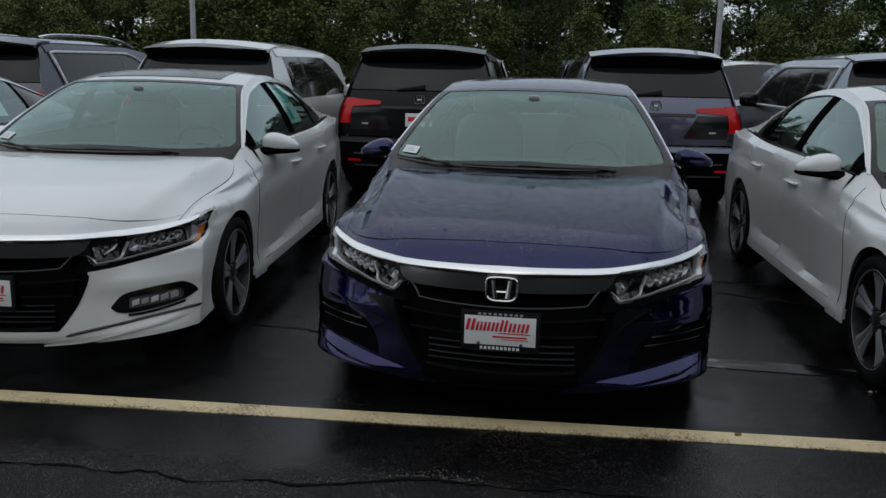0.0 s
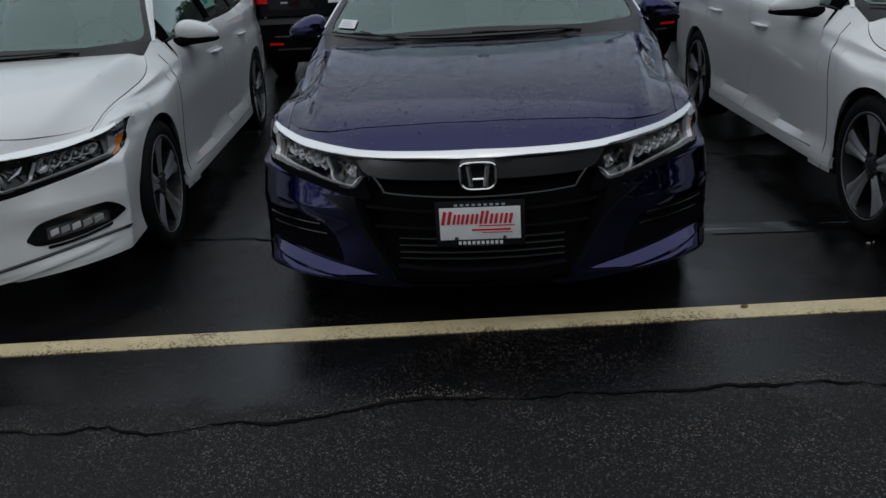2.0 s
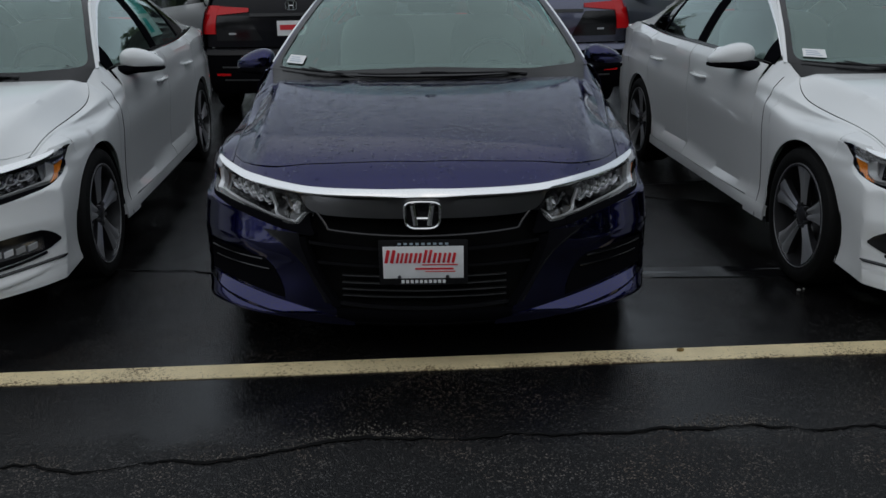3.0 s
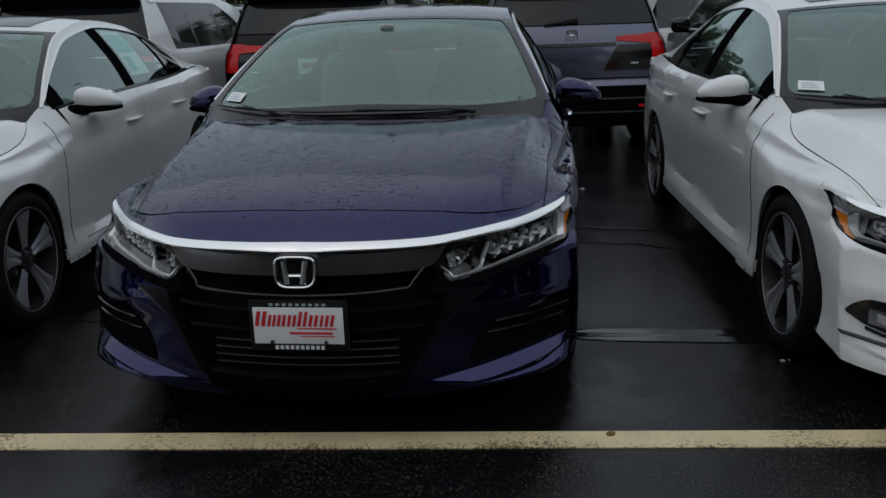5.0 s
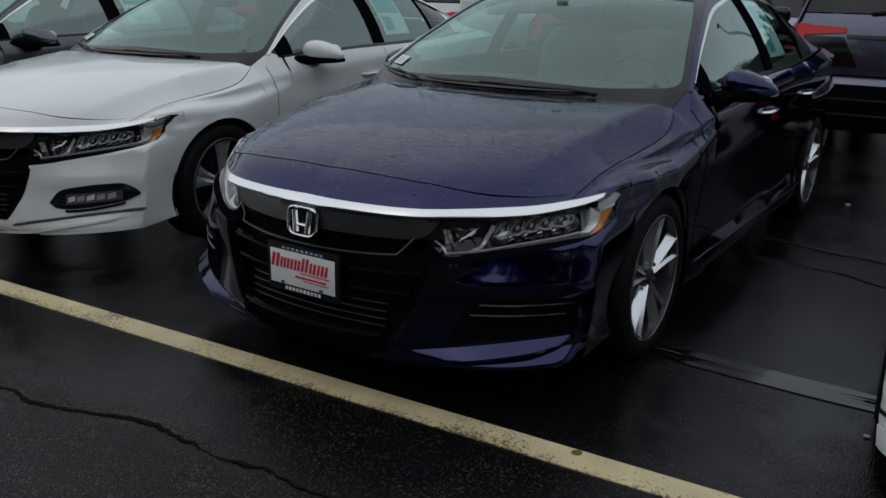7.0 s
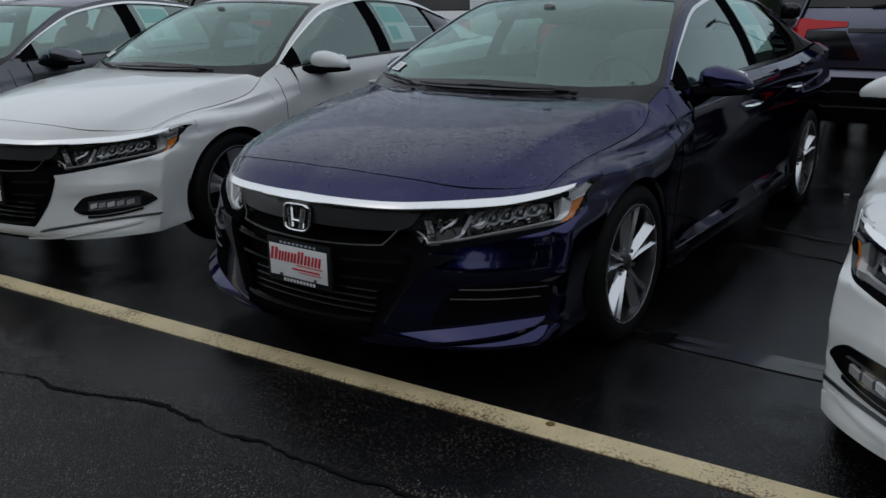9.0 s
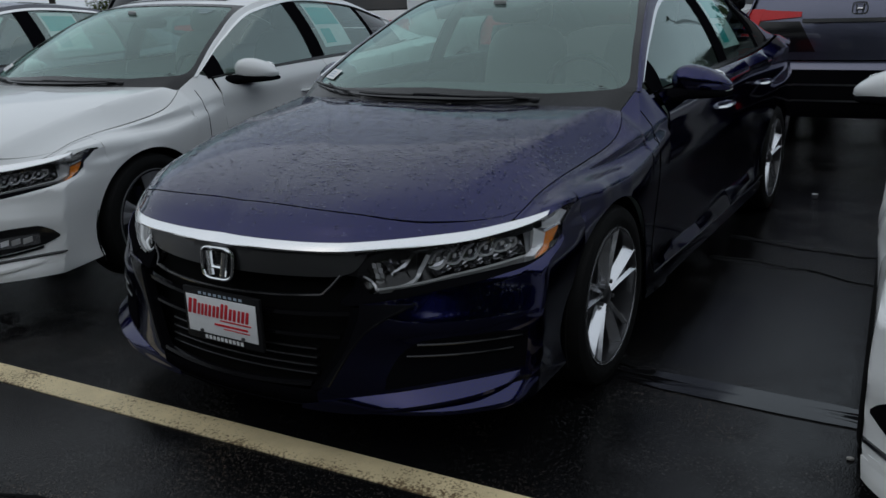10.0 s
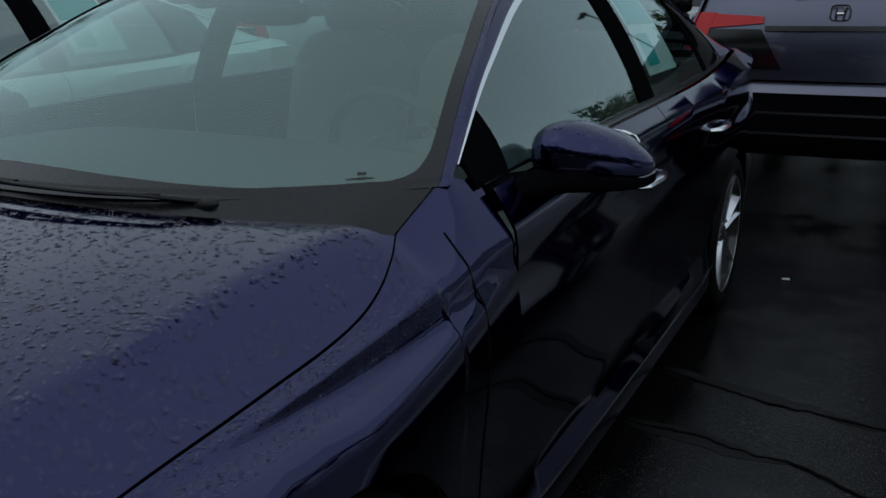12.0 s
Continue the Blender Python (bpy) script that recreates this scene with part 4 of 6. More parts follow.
    wind = part("windshield", sheet([[top_at(t, w) for w in ws] for t in np.linspace(0.01, 0.415, 22)], 0, -0.003), M["glass"], car, "pale green tinted windshield")
    wind.visible_shadow = False
    foot = pch((0.0, 0.035), (0.125, 0.033), (0.345, 0.026), (0.525, 0.018), (0.70, 0.012), (0.90, 0.012), (0.94, 0.03))
    part("frit_band", sheet([[top_at(lerp(-0.0, float(foot(abs(w))), q), w) for q in np.linspace(0, 1, 4)] for w in np.linspace(-0.983, 0.983, 61)], 0.002, 0.0), M["frit"], wind)
    part("frit_band", sheet([[top_at(t, w) for w in ws] for t in np.linspace(0.40, 0.42, 4)], 0.002, 0.0), M["frit"], wind)
    side_in = pch((0.0, 0.885), (0.012, 0.918), (0.03, 0.942), (0.06, 0.952), (0.30, 0.945), (0.38, 0.925), (0.41, 0.89))
    for s in (-1, 1):
        part("frit_band", sheet([[top_at(t, s * lerp(float(side_in(t)), 0.983, q)) for q in (0, 0.33, 0.67, 1)] for t in np.linspace(0.0, 0.41, 40)], 0.002, 0.001), M["frit"], wind)
    hold = pch((0.335, 0.16), (0.345, 0.25), (0.36, 0.30), (0.385, 0.35), (0.41, 0.38))
    cam_box = part("camera_housing", sheet([[top_at(t, float(hold(t)) * q) for q in np.linspace(-1, 1, 13)] for t in np.linspace(0.335, 0.41, 8)], 0.03, -0.012), M["plastic"], wind, "black shaded patch with a camera behind the glass")
    part("camera_lens", blob(tuple(np.array(top_at(0.347, 0.0)) + (0, -0.006, 0.004)), (0.07, 0.012, 0.03), 12, 8), M["silvered_dim"], cam_box)
    part("roof", sheet([[top_at(t, w) for w in np.linspace(-1, 1, 37)] for t in np.linspace(0.42, 0.75, 24)], 0.012), P, car)
    if sunroof:
        part("sunroof", sheet([[top_at(t, w) for w in np.linspace(-0.72, 0.72, 21)] for t in np.linspace(0.455, 0.57, 10)], 0.006, 0.004), M["gloss_black"], car, "dark glass sunroof")
    bg = part("rear_glass", sheet([[top_at(t, w) for w in np.linspace(-0.90, 0.90, 31)] for t in np.linspace(0.755, 0.97, 14)], 0, -0.002), M["glass_dark"], car, "dark rear glass")
    bg.visible_shadow = False
    # boot and tail
    deck = [[(w * lerp(0.665, 0.70, t), lerp(4.42 - 0.10 * w * w, tail_at(0.70 * w, 1.0)[1], t), lerp(1.108 - 0.01 * w * w, 1.055 - 0.05 * abs(w) ** 4, t) + 0.012 * t**6) for t in np.linspace(0, 1, 14)] for w in np.linspace(-1, 1, 31)]
    boot = part("boot_lid", sheet(deck, 0.006), P, car)
    for s in (1, -1):
        mir = (lambda g: g) if s > 0 else mirrored
        part("boot_shoulder", mir(sheet([[tuple(lerp(np.array((lerp(0.665, 0.70, t), lerp(4.32, tail_at(0.7, 1.0)[1], t), lerp(1.098, 1.01, t))), np.array((float(sh_x(y)), y, float(sh_z(y)))), q)) for q in np.linspace(0, 1, 5)] for t, y in zip(np.linspace(0, 1, 12), np.linspace(4.3, 4.62, 12))], 0.006)), P, car)
        part("tail_light", mir(sheet([[tail_at(x, z) for z in np.linspace(0.80, 0.95, 6)] for x in np.linspace(0.40, 0.66, 12)], 0.02, 0.006)), M["red"], car, "red tail light")
    part("rear_bumper", sheet([[tail_at(x, z) for z in np.linspace(0.2, 1.03, 24)] for x in np.linspace(-0.81, 0.81, 41)], 0.006), P, car)
    # inside
    part("floor_pan", box((0, 2.45, 0.24), (1.50, 4.3, 0.06), 0.02), M["underside"], car)
    part("firewall", box((0, 1.36, 0.62), (1.45, 0.04, 0.70), 0.0), M["underside"], car)
    part("cabin_floor", box((0, 2.8, 0.36), (1.62, 2.9, 0.04), 0.0), M["dash"], car)
    dash = blob((0, 1.66, 0.86), (1.48, 0.62, 0.26), 32, 12, 4)
    part("dashboard", dash, M["dash"], car)
    ring = [(0.36 + 0.18 * math.cos(a), 2.02 - 0.05 * math.sin(a), 0.93 + 0.17 * math.sin(a)) for a in np.linspace(0, 2 * math.pi, 25)]
    sw = part("steering_wheel", tube(ring, 0.016, 8), M["dash"], car)
    part("steering_hub", blob((0.36, 2.0, 0.92), (0.15, 0.06, 0.13)), M["dash"], sw)
    for sx in (-0.37, 0.37):
        seat = part("front_seat", blob((sx, 2.55, 0.55), (0.52, 0.58, 0.20), 20, 10, 4), M["seat"], car)
        part("backrest", moved(blob((0, 0, 0), (0.50, 0.16, 0.66), 20, 12, 4), pose(sx, 2.87, 0.88, -14)), M["seat"], seat)
        part("headrest", moved(blob((0, 0, 0), (0.27, 0.11, 0.19), 16, 10, 3), pose(sx, 2.965, 1.275, -10)), M["seat"], seat)
    bench = part("rear_seat", blob((0, 3.55, 0.56), (1.30, 0.55, 0.22), 20, 10, 4), M["seat"], car)
    part("backrest", moved(blob((0, 0, 0), (1.25, 0.16, 0.62), 20, 12, 4), pose(0, 3.86, 0.86, -20)), M["seat"], bench)
    part("parcel_shelf", box((0, 4.15, 1.0), (1.2, 0.5, 0.03)), M["dash"], car)
    part("cabin_mirror", blob((0, 2.02, 1.29), (0.25, 0.04, 0.07), 16, 8, 3), M["plastic"], car)
    # wipers: a bent arm from its spindle and a blade along the foot of the glass
    on = lambda x, t, lift: np.array(top_at(t, x / 0.80)) + (0, -0.010 - lift * 0.6, 0.008 + lift)
    for blade, arm, spin in (([on(x, -0.003 + 0.006 * math.sin((x + 0.33) / 0.72 * math.pi), 0) for x in np.linspace(-0.33, 0.385, 13)], [on(0.455, -0.03, -0.010), on(0.36, -0.02, 0.002), on(0.24, -0.012, 0.006), on(0.14, -0.004, 0.010), on(0.09, 0.000, 0.012), on(0.03, 0.003, 0.010)], on(0.455, -0.03, -0.016)),
                             ([on(x, 0.004 - 0.006 * (x + 0.74) / 0.34, 0) for x in np.linspace(-0.74, -0.40, 9)], [on(-0.33, -0.02, -0.02), on(-0.42, -0.012, -0.004), on(-0.50, 0.0, 0.008), on(-0.58, 0.008, 0.012)], on(-0.33, -0.02, -0.03))):
        w = part("wiper", tube(arm, [0.008, 0.007, 0.006, 0.005, 0.0045, 0.004][:len(arm)], 6, 0.6), M["plastic"], car, "black wiper")
        part("wiper_blade", tube([p + (0, 0, 0.003) for p in blade], [0.003] + [0.0045] * (len(blade) - 2) + [0.003], 6, 1.0), M["plastic"], w)
        part("blade_holder", tube([p + (0, -0.003, 0.008) for p in blade[len(blade) // 2 - 1:len(blade) // 2 + 2]], 0.006, 6), M["plastic"], w)
        part("wiper_spindle", blob(tuple(spin), (0.05, 0.035, 0.022), 12, 8), M["plastic"], w)
    # stickers and marks on the glass
    for w0, w1, t0, t1 in ((0.815, 0.865, 0.0165, 0.0185), (0.832, 0.848, 0.022, 0.026)):
        part("glass_mark", sheet([[top_at(t, w) for w in np.linspace(w0, w1, 3)] for t in (t0, t1)], 0.0005, 0.003), M["frit"], wind)
    if scribble:
        for k in range(3):
            part("chalk_mark", sheet([[top_at(t, w) for w in np.linspace(0.66 + 0.02 * k, 0.80 - 0.01 * k, 5)] for t in (0.372 - 0.012 * k, 0.375 - 0.012 * k)], 0.0005, 0.003), M["blue_ink"], wind, "faint chalk marks")
    st = part("sticker", sheet([[top_at(t, w) for w in np.linspace(-0.905, -0.79, 4)] for t in np.linspace(0.030, 0.064, 3)], 0.0006, 0.004), M["paper"], wind, "small white windshield sticker with a bar code")
    for k in range(3):
        part("print", sheet([[top_at(t, w) for w in np.linspace(-0.89, -0.81 - 0.01 * k, 4)] for t in (0.037 + k * 0.008, 0.040 + k * 0.008)], 0.0006, 0.005), M["blue_ink"], st)
    if window_print:
        pr = part("window_sheet", strip(window_at, np.linspace(2.78, 3.12, 6), lambda y: 0.16, lambda y: 0.86, 6, 0.0008, -0.012), M["paper"], car, "white and teal price sheet in the window")
        part("print", strip(window_at, np.linspace(2.80, 3.10, 6), lambda y: 0.52, lambda y: 0.80, 5, 0.0006, -0.0105), M["teal"], pr)
        part("print", strip(window_at, np.linspace(2.82, 2.94, 4), lambda y: 0.22, lambda y: 0.45, 3, 0.0006, -0.0105), M["teal"], pr)
    return car


# ---- the tall wagons of the second row, seen from behind: y forward from the rear, z up ----
suv_w = pch((0.25, 0.90), (0.40, 0.96), (0.60, 0.985), (0.90, 0.985), (1.06, 0.955), (1.10, 0.935), (1.40, 0.835), (1.64, 0.725), (1.72, 0.64))
suv_plan = pch((0.0, 0.90), (0.25, 0.97), (0.8, 1.0), (3.6, 1.0), (4.4, 0.96), (4.85, 0.80))
suv_back = pch((0.25, 0.06), (0.40, 0.0), (0.62, 0.0), (0.72, 0.04), (0.92, 0.045), (1.10, 0.075), (1.62, 0.34), (1.75, 0.46))
suv_roof = pch((0.30, 1.735), (0.9, 1.765), (2.0, 1.77), (3.0, 1.70), (3.4, 1.60))


def suv(name, m, paint, label, group, chrome=False, plate=True, red=True):
    P = M[paint]
    car = empty(name, m, label, "car", group)
    hubs, R = (1.10, 3.92), 0.385

    def side_at2(y, z):
        return (float(suv_w(z)) * float(suv_plan(y)), y, z)

    def back_at(x, z):
        w = float(suv_w(z)) * 0.93
        return (x, float(suv_back(z)) + 0.10 * (abs(x) / w) ** 3, z)

    def back_sheet(x0, x1, z0, z1, th=0.01, off=0.0, nx=15, nz=8, frac=False):
        rows = []
        for z in np.linspace(z0, z1, nz):
            w = float(suv_w(z)) * 0.93 if frac else 1
            rows.append([back_at(x * w, z) for x in np.linspace(x0, x1, nx)])
        return sheet(rows, th, off, centre=(0, 2.4, 0.9))

    part("rear_bumper", back_sheet(-1, 1, 0.655, 0.728, 0.02, 0.02, 31, 8, True), P, car)
    part("bumper_skirt", back_sheet(-1, 1, 0.27, 0.655, 0.02, 0.005, 31, 6, True), M["trim_shade"], car, "matt black lower bumper")
    for z in (0.535, 0.405):
        part("skirt_rib", back_sheet(-0.8, 0.8, z, z + 0.014, 0.012, 0.014, 21, 2, True), M["smoke"], car)
    gate = part("tailgate", back_sheet(-0.97, 0.97, 0.74, 1.235, 0.02, 0.0, 31, 14, True), P, car)
    part("plate_recess", back_sheet(-0.325, 0.325, 0.80, 1.030, 0.01, 0.006, 15, 4), P, gate)
    part("gate_strip", back_sheet(-0.42, 0.42, 1.036, 1.066, 0.02, 0.024, 15, 3), M["gloss_black"], gate)
    if plate:
        pl = part("plate", back_sheet(-0.15, 0.15, 0.85, 0.995, 0.004, 0.012, 5, 3), M["paper"], gate, "white dealer plate with red print")
        part("red_print", back_sheet(-0.12, 0.12, 0.905, 0.955, 0.002, 0.015, 5, 2), M["red_ink"], pl)
    else:
        part("plate_rib", back_sheet(-0.13, 0.13, 0.92, 0.985, 0.004, 0.012, 7, 3), P, gate)
    rg = part("rear_glass", back_sheet(-0.97, 0.97, 1.245, 1.62, 0.006, 0.004, 25, 10, True), M["pane"], gate, "dark privacy glass")
    part("spoiler", sheet([[(x, float(suv_back(1.62)) - 0.20 + 0.16 * (abs(x) / 0.7) ** 3 + d, 1.700 + d * 0.16 - 0.05 * (x / 0.7) ** 2) for d in (0, 0.1, 0.2, 0.34)] for x in np.linspace(-0.70, 0.70, 21)], 0.035, 0.0, centre=(0, 0.3, 0)), P, gate)
    # near-black sheet that stands in for the shade under the spoiler
    part("spoiler_shade", sheet([[(x, float(suv_back(1.62)) - 0.17 + 0.14 * (abs(x) / 0.7) ** 3 + 0.8 * d, 1.69 - d - 0.045 * (x / 0.7) ** 2) for d in (0, 0.05, 0.10)] for x in np.linspace(-0.68, 0.68, 21)], 0.03, 0.0, centre=(0, 0.3, 0)), M["trim_shade"], gate)
    wv = [np.array(back_at(x, 1.27 + 0.03 * x / 0.3)) + (0, -0.02, 0) for x in np.linspace(-0.26, 0.06, 6)]
    part("rear_wiper", tube(wv, [0.012, 0.014, 0.016, 0.02, 0.024, 0.03], 6), M["plastic"], gate)
    # emblem
    e0 = back_at(0, 1.145)
    ring = [(math.copysign(abs(math.cos(a)) ** 0.5, math.cos(a)) * 0.055, e0[1] - 0.012, 1.145 + math.copysign(abs(math.sin(a)) ** 0.5, math.sin(a)) * 0.045) for a in np.linspace(0, 2 * math.pi, 25)]
    part("emblem", join([tube(ring, 0.006, 6), tube([(-0.028, e0[1] - 0.012, 1.18), (-0.02, e0[1] - 0.012, 1.11)], 0.008, 6), tube([(0.028, e0[1] - 0.012, 1.18), (0.02, e0[1] - 0.012, 1.11)], 0.008, 6), tube([(-0.025, e0[1] - 0.012, 1.142), (0.025, e0[1] - 0.012, 1.142)], 0.007, 6)]), M["chrome"], gate, "chrome emblem in a rounded frame")
    for s in (1, -1):
        mir = (lambda g: g) if s > 0 else mirrored
        tl = part("tail_light", mir(back_sheet(0.85, 1.0, 0.87, 1.145, 0.03, 0.018, 8, 8, True)), M["red"], car, "red tail light")
        part("tail_light", mir(sheet([[back_at(lerp(0.43, 0.765, q), lerp(lerp(1.082, 1.052, q), lerp(1.122, 1.140, q), v)) for q in np.linspace(0, 1, 9)] for v in np.linspace(0, 1, 5)], 0.03, 0.016, centre=(0, 2.4, 0.9))), M["red"], gate, "red tail light")
        part("dark_lens", mir(sheet([[back_at(lerp(lerp(0.30, 0.44, q), lerp(0.77, 0.78, q), r), lerp(0.805, 1.048, q)) for r in np.linspace(0, 1, 8)] for q in np.linspace(0, 1, 6)], 0.02, 0.010, centre=(0, 2.4, 0.9))), M["gloss_black"], gate)
        part("model_badge", mir(back_sheet(0.62, 0.70, 0.865, 0.882, 0.006, 0.014, 3, 2, True)), M["chrome"], gate)
        part("bumper_reflector", mir(back_sheet(0.72, 0.88, 0.455, 0.480, 0.012, 0.012, 6, 2, True)), M["red"], car)
        # side with arches
        ys = np.unique(np.concatenate([np.linspace(0.09, hubs[0] - 0.43, 8)] + [h - 0.43 * np.cos(np.linspace(0, np.pi, 24)) for h in hubs] + [np.linspace(hubs[0] + 0.43, hubs[1] - 0.43, 10), np.linspace(hubs[1] + 0.43, 4.8, 5)]))

        def bottom(y):
            z = 0.30
            for h in hubs:
                d = 0.43**2 - (y - h) ** 2
                z = max(z, R + d**0.5) if d > 0 else z
            return z
        part("side_panel", mir(sheet([[side_at2(y, z) for z in np.linspace(bottom(y), 1.085 if y < 3.5 else lerp(1.085, 1.0, (y - 3.5) / 1.3), 12)] for y in ys], 0.01, 0, centre=(0, 2.4, 0.9))), P, car)
        part("side_cladding", mir(sheet([[side_at2(y, z) for z in (0.24, 0.27, 0.305)] for y in np.linspace(hubs[0] + 0.43, hubs[1] - 0.43, 10)], 0.03, 0.004, centre=(0, 2.4, 0.9))), M["plastic"], car)
        top = lambda y: min(1.60, float(suv_roof(y)) - 0.14)
        win_end = 3.42
        for y0, y1 in ((0.62, 1.28), (1.34, 2.22), (2.30, win_end)):
            lead = pch((0.0, 1.12), (2.6, 1.12), (win_end, 1.13))
            tp = pch((0.0, 1.58), (0.5, 1.585), (2.4, 1.60), (2.9, 1.46), (win_end, 1.16))
            w = part("side_window", mir(sheet([[side_at2(y, z) for z in np.linspace(float(lead(y)), float(tp(y)), 7)] for y in np.linspace(y0, y1, 12)], 0.006, -0.002, centre=(0, 2.4, 0.9))), M["pane"], car, "dark side glass")
        yy = np.linspace(0.30, 3.45, 40)
        part("window_frame", mir(join([sheet([[side_at2(y, z) for z in (1.085, 1.12)] for y in yy], 0.012, 0.0, centre=(0, 2.4, 0.9)),
                                       sheet([[side_at2(y, z) for z in np.linspace(float(tp(y)) - 0.003, max(float(suv_roof(y)) - 0.07, float(tp(y)) + 0.02), 3)] for y in np.linspace(0.45, 3.45, 40)], 0.012, 0.0, centre=(0, 2.4, 0.9)),
                                       sheet([[(float(suv_w(z)) * q, lerp(float(suv_back(z)) + 0.06, y, 1.0 if y > 0.3 else 0.0), z) for q, y in ((0.93, 0.0), (0.965, 0.44), (0.99, 0.62))] for z in np.linspace(1.085, 1.68, 10)], 0.012, 0.0, centre=(0, 2.4, 0.9))])), P, car)
        for y in (1.31, 2.26):
            part("window_post", mir(sheet([[side_at2(y + d, z) for z in np.linspace(1.12, 1.59, 5)] for d in (-0.035, 0.035)], 0.012, 0.0, centre=(0, 2.4, 0.9))), M["gloss_black"], car)
        if chrome:
            pts = [np.array(side_at2(y, 1.105)) + (0.008, 0, 0) for y in np.linspace(3.4, 0.7, 14)] + [np.array(side_at2(lerp(0.62, 0.50, t), lerp(1.115, 1.575, t))) + (0.008, 0, 0) for t in np.linspace(0, 1, 6)] + [np.array(side_at2(y, float(tp(y)))) + (0.008, 0, 0) for y in np.linspace(0.6, 3.4, 16)]
            part("window_trim", mir(tube(pts, 0.016, 6)), M["silvered"], car, "bright window surround")
        if chrome and paint == "dark":
            part("roof_rail", mir(tube([(0.63, y, float(suv_roof(y)) - 0.02 + 0.045 * math.sin(math.pi * (y - 0.5) / 2.5) ** 0.4) for y in np.linspace(0.52, 2.98, 16)], 0.018, 6)), M["satin"] if chrome else P, car)
        part("door_mirror", mir(blob((1.06, 3.05, 1.16), (0.24, 0.14, 0.19), 18, 10, 2.8)), M["gloss_black"] if paint != "white" else P, car)
        part("mirror_arm", mir(tube([(0.92, 3.08, 1.08), (1.0, 3.06, 1.10)], 0.03, 6)), M["gloss_black"], car)
        for h in hubs:
            mm = pose(s * 0.86, h, R, 0, 0, 0 if s > 0 else 180)
            wl = part("wheel", moved(revolve([(-0.11, 0.20), (-0.11, 0.26), (0.09, 0.26), (0.10, 0.02), (0.06, 0.02), (0.04, 0.2)], 28), mm), M["alloy"], car)
            part("tyre", moved(revolve([(-0.11, 0.25), (-0.12, 0.33), (-0.09, R), (0.09, R), (0.12, 0.33), (0.11, 0.25)], 36), mm), M["rubber"], wl)
    part("roof", sheet([[(w * 0.69, y, float(suv_roof(y)) - 0.075 * abs(w) ** 2.6) for w in np.linspace(-1, 1, 19)] for y in np.linspace(0.42, 3.0, 16)], 0.02, 0, centre=(0, 2, 0)), P, car)
    part("windshield", sheet([[(w * lerp(0.68, 0.88, t), lerp(3.0, 3.75, t) + 0.1 * (1 - w * w) * t, lerp(1.69, 1.08, t) - 0.05 * abs(w) ** 2.5) for w in np.linspace(-1, 1, 15)] for t in np.linspace(0, 1, 8)], 0.01, 0, centre=(0, 2, 0.9)), M["pane"], car, "windshield")
    part("bonnet", sheet([[(w * 0.93 * float(suv_plan(y)), y, lerp(1.09, 0.98, (y - 3.6) / 1.25) - 0.05 * abs(w) ** 3) for w in np.linspace(-1, 1, 15)] for y in np.linspace(3.6, 4.85, 8)], 0.01, 0, centre=(0, 2, 0)), P, car)
    part("front_bumper", sheet([[(x, 4.88 - 0.10 * (x / 0.8) ** 2, z) for z in np.linspace(0.3, 0.99, 6)] for x in np.linspace(-0.80, 0.80, 15)], 0.02, 0, centre=(0, 2, 0.6)), P, car)
    part("floor_pan", box((0, 2.4, 0.33), (1.6, 4.4, 0.12), 0.02), M["underside"], car)
    part("cabin_floor", box((0, 2.0, 0.80), (1.7, 3.2, 0.03)), M["dash"], car)
    for y, xx in ((1.6, 0.0), (2.6, 0.0)):
        for sx in (-0.4, 0.4):
            part("seat_back", blob((sx, y, 1.05), (0.48, 0.16, 0.62), 14, 8, 4), M["dash"], car)
    return car


M["pane"] = mat("dark_privacy_glass", (0.010, 0.012, 0.014), 0.04, 0, 0.0, 0.35)

# ---- trees ----
bark = mat("tree_bark", (0.055, 0.05, 0.042), 0.9, 0, 0, 0.2, 6, 0.4, 0.02, 20)


def leaf_material(name, col):
    m = mat(name, col, 0.7, 0, 0, 0.1)
    nt = m.node_tree
    b = nt.nodes["Principled BSDF"]
    geo = nt.nodes.new("ShaderNodeNewGeometry")
    info = nt.nodes.new("ShaderNodeObjectInfo")
    add = nt.nodes.new("ShaderNodeMath")
    add.operation = "ADD"
    nt.links.new(geo.outputs["Random Per Island"], add.inputs[0]); nt.links.new(info.outputs["Random"], add.inputs[1])
    rng = nt.nodes.new("ShaderNodeMapRange")
    rng.inputs["From Max"].default_value = 2.0
    rng.inputs["To Min"].default_value, rng.inputs["To Max"].default_value = 0.75, 1.22
    nt.links.new(add.outputs[0], rng.inputs["Value"])
    mul = nt.nodes.new("ShaderNodeVectorMath")
    mul.operation = "SCALE"
    mul.inputs[0].default_value = col
    nt.links.new(rng.outputs[0], mul.inputs["Scale"]); nt.links.new(mul.outputs[0], b.inputs["Base Color"])
    return m


leaf_a = leaf_material("dark_leaves", (0.060, 0.090, 0.033))
leaf_b = leaf_material("light_leaves", (0.090, 0.12, 0.038))


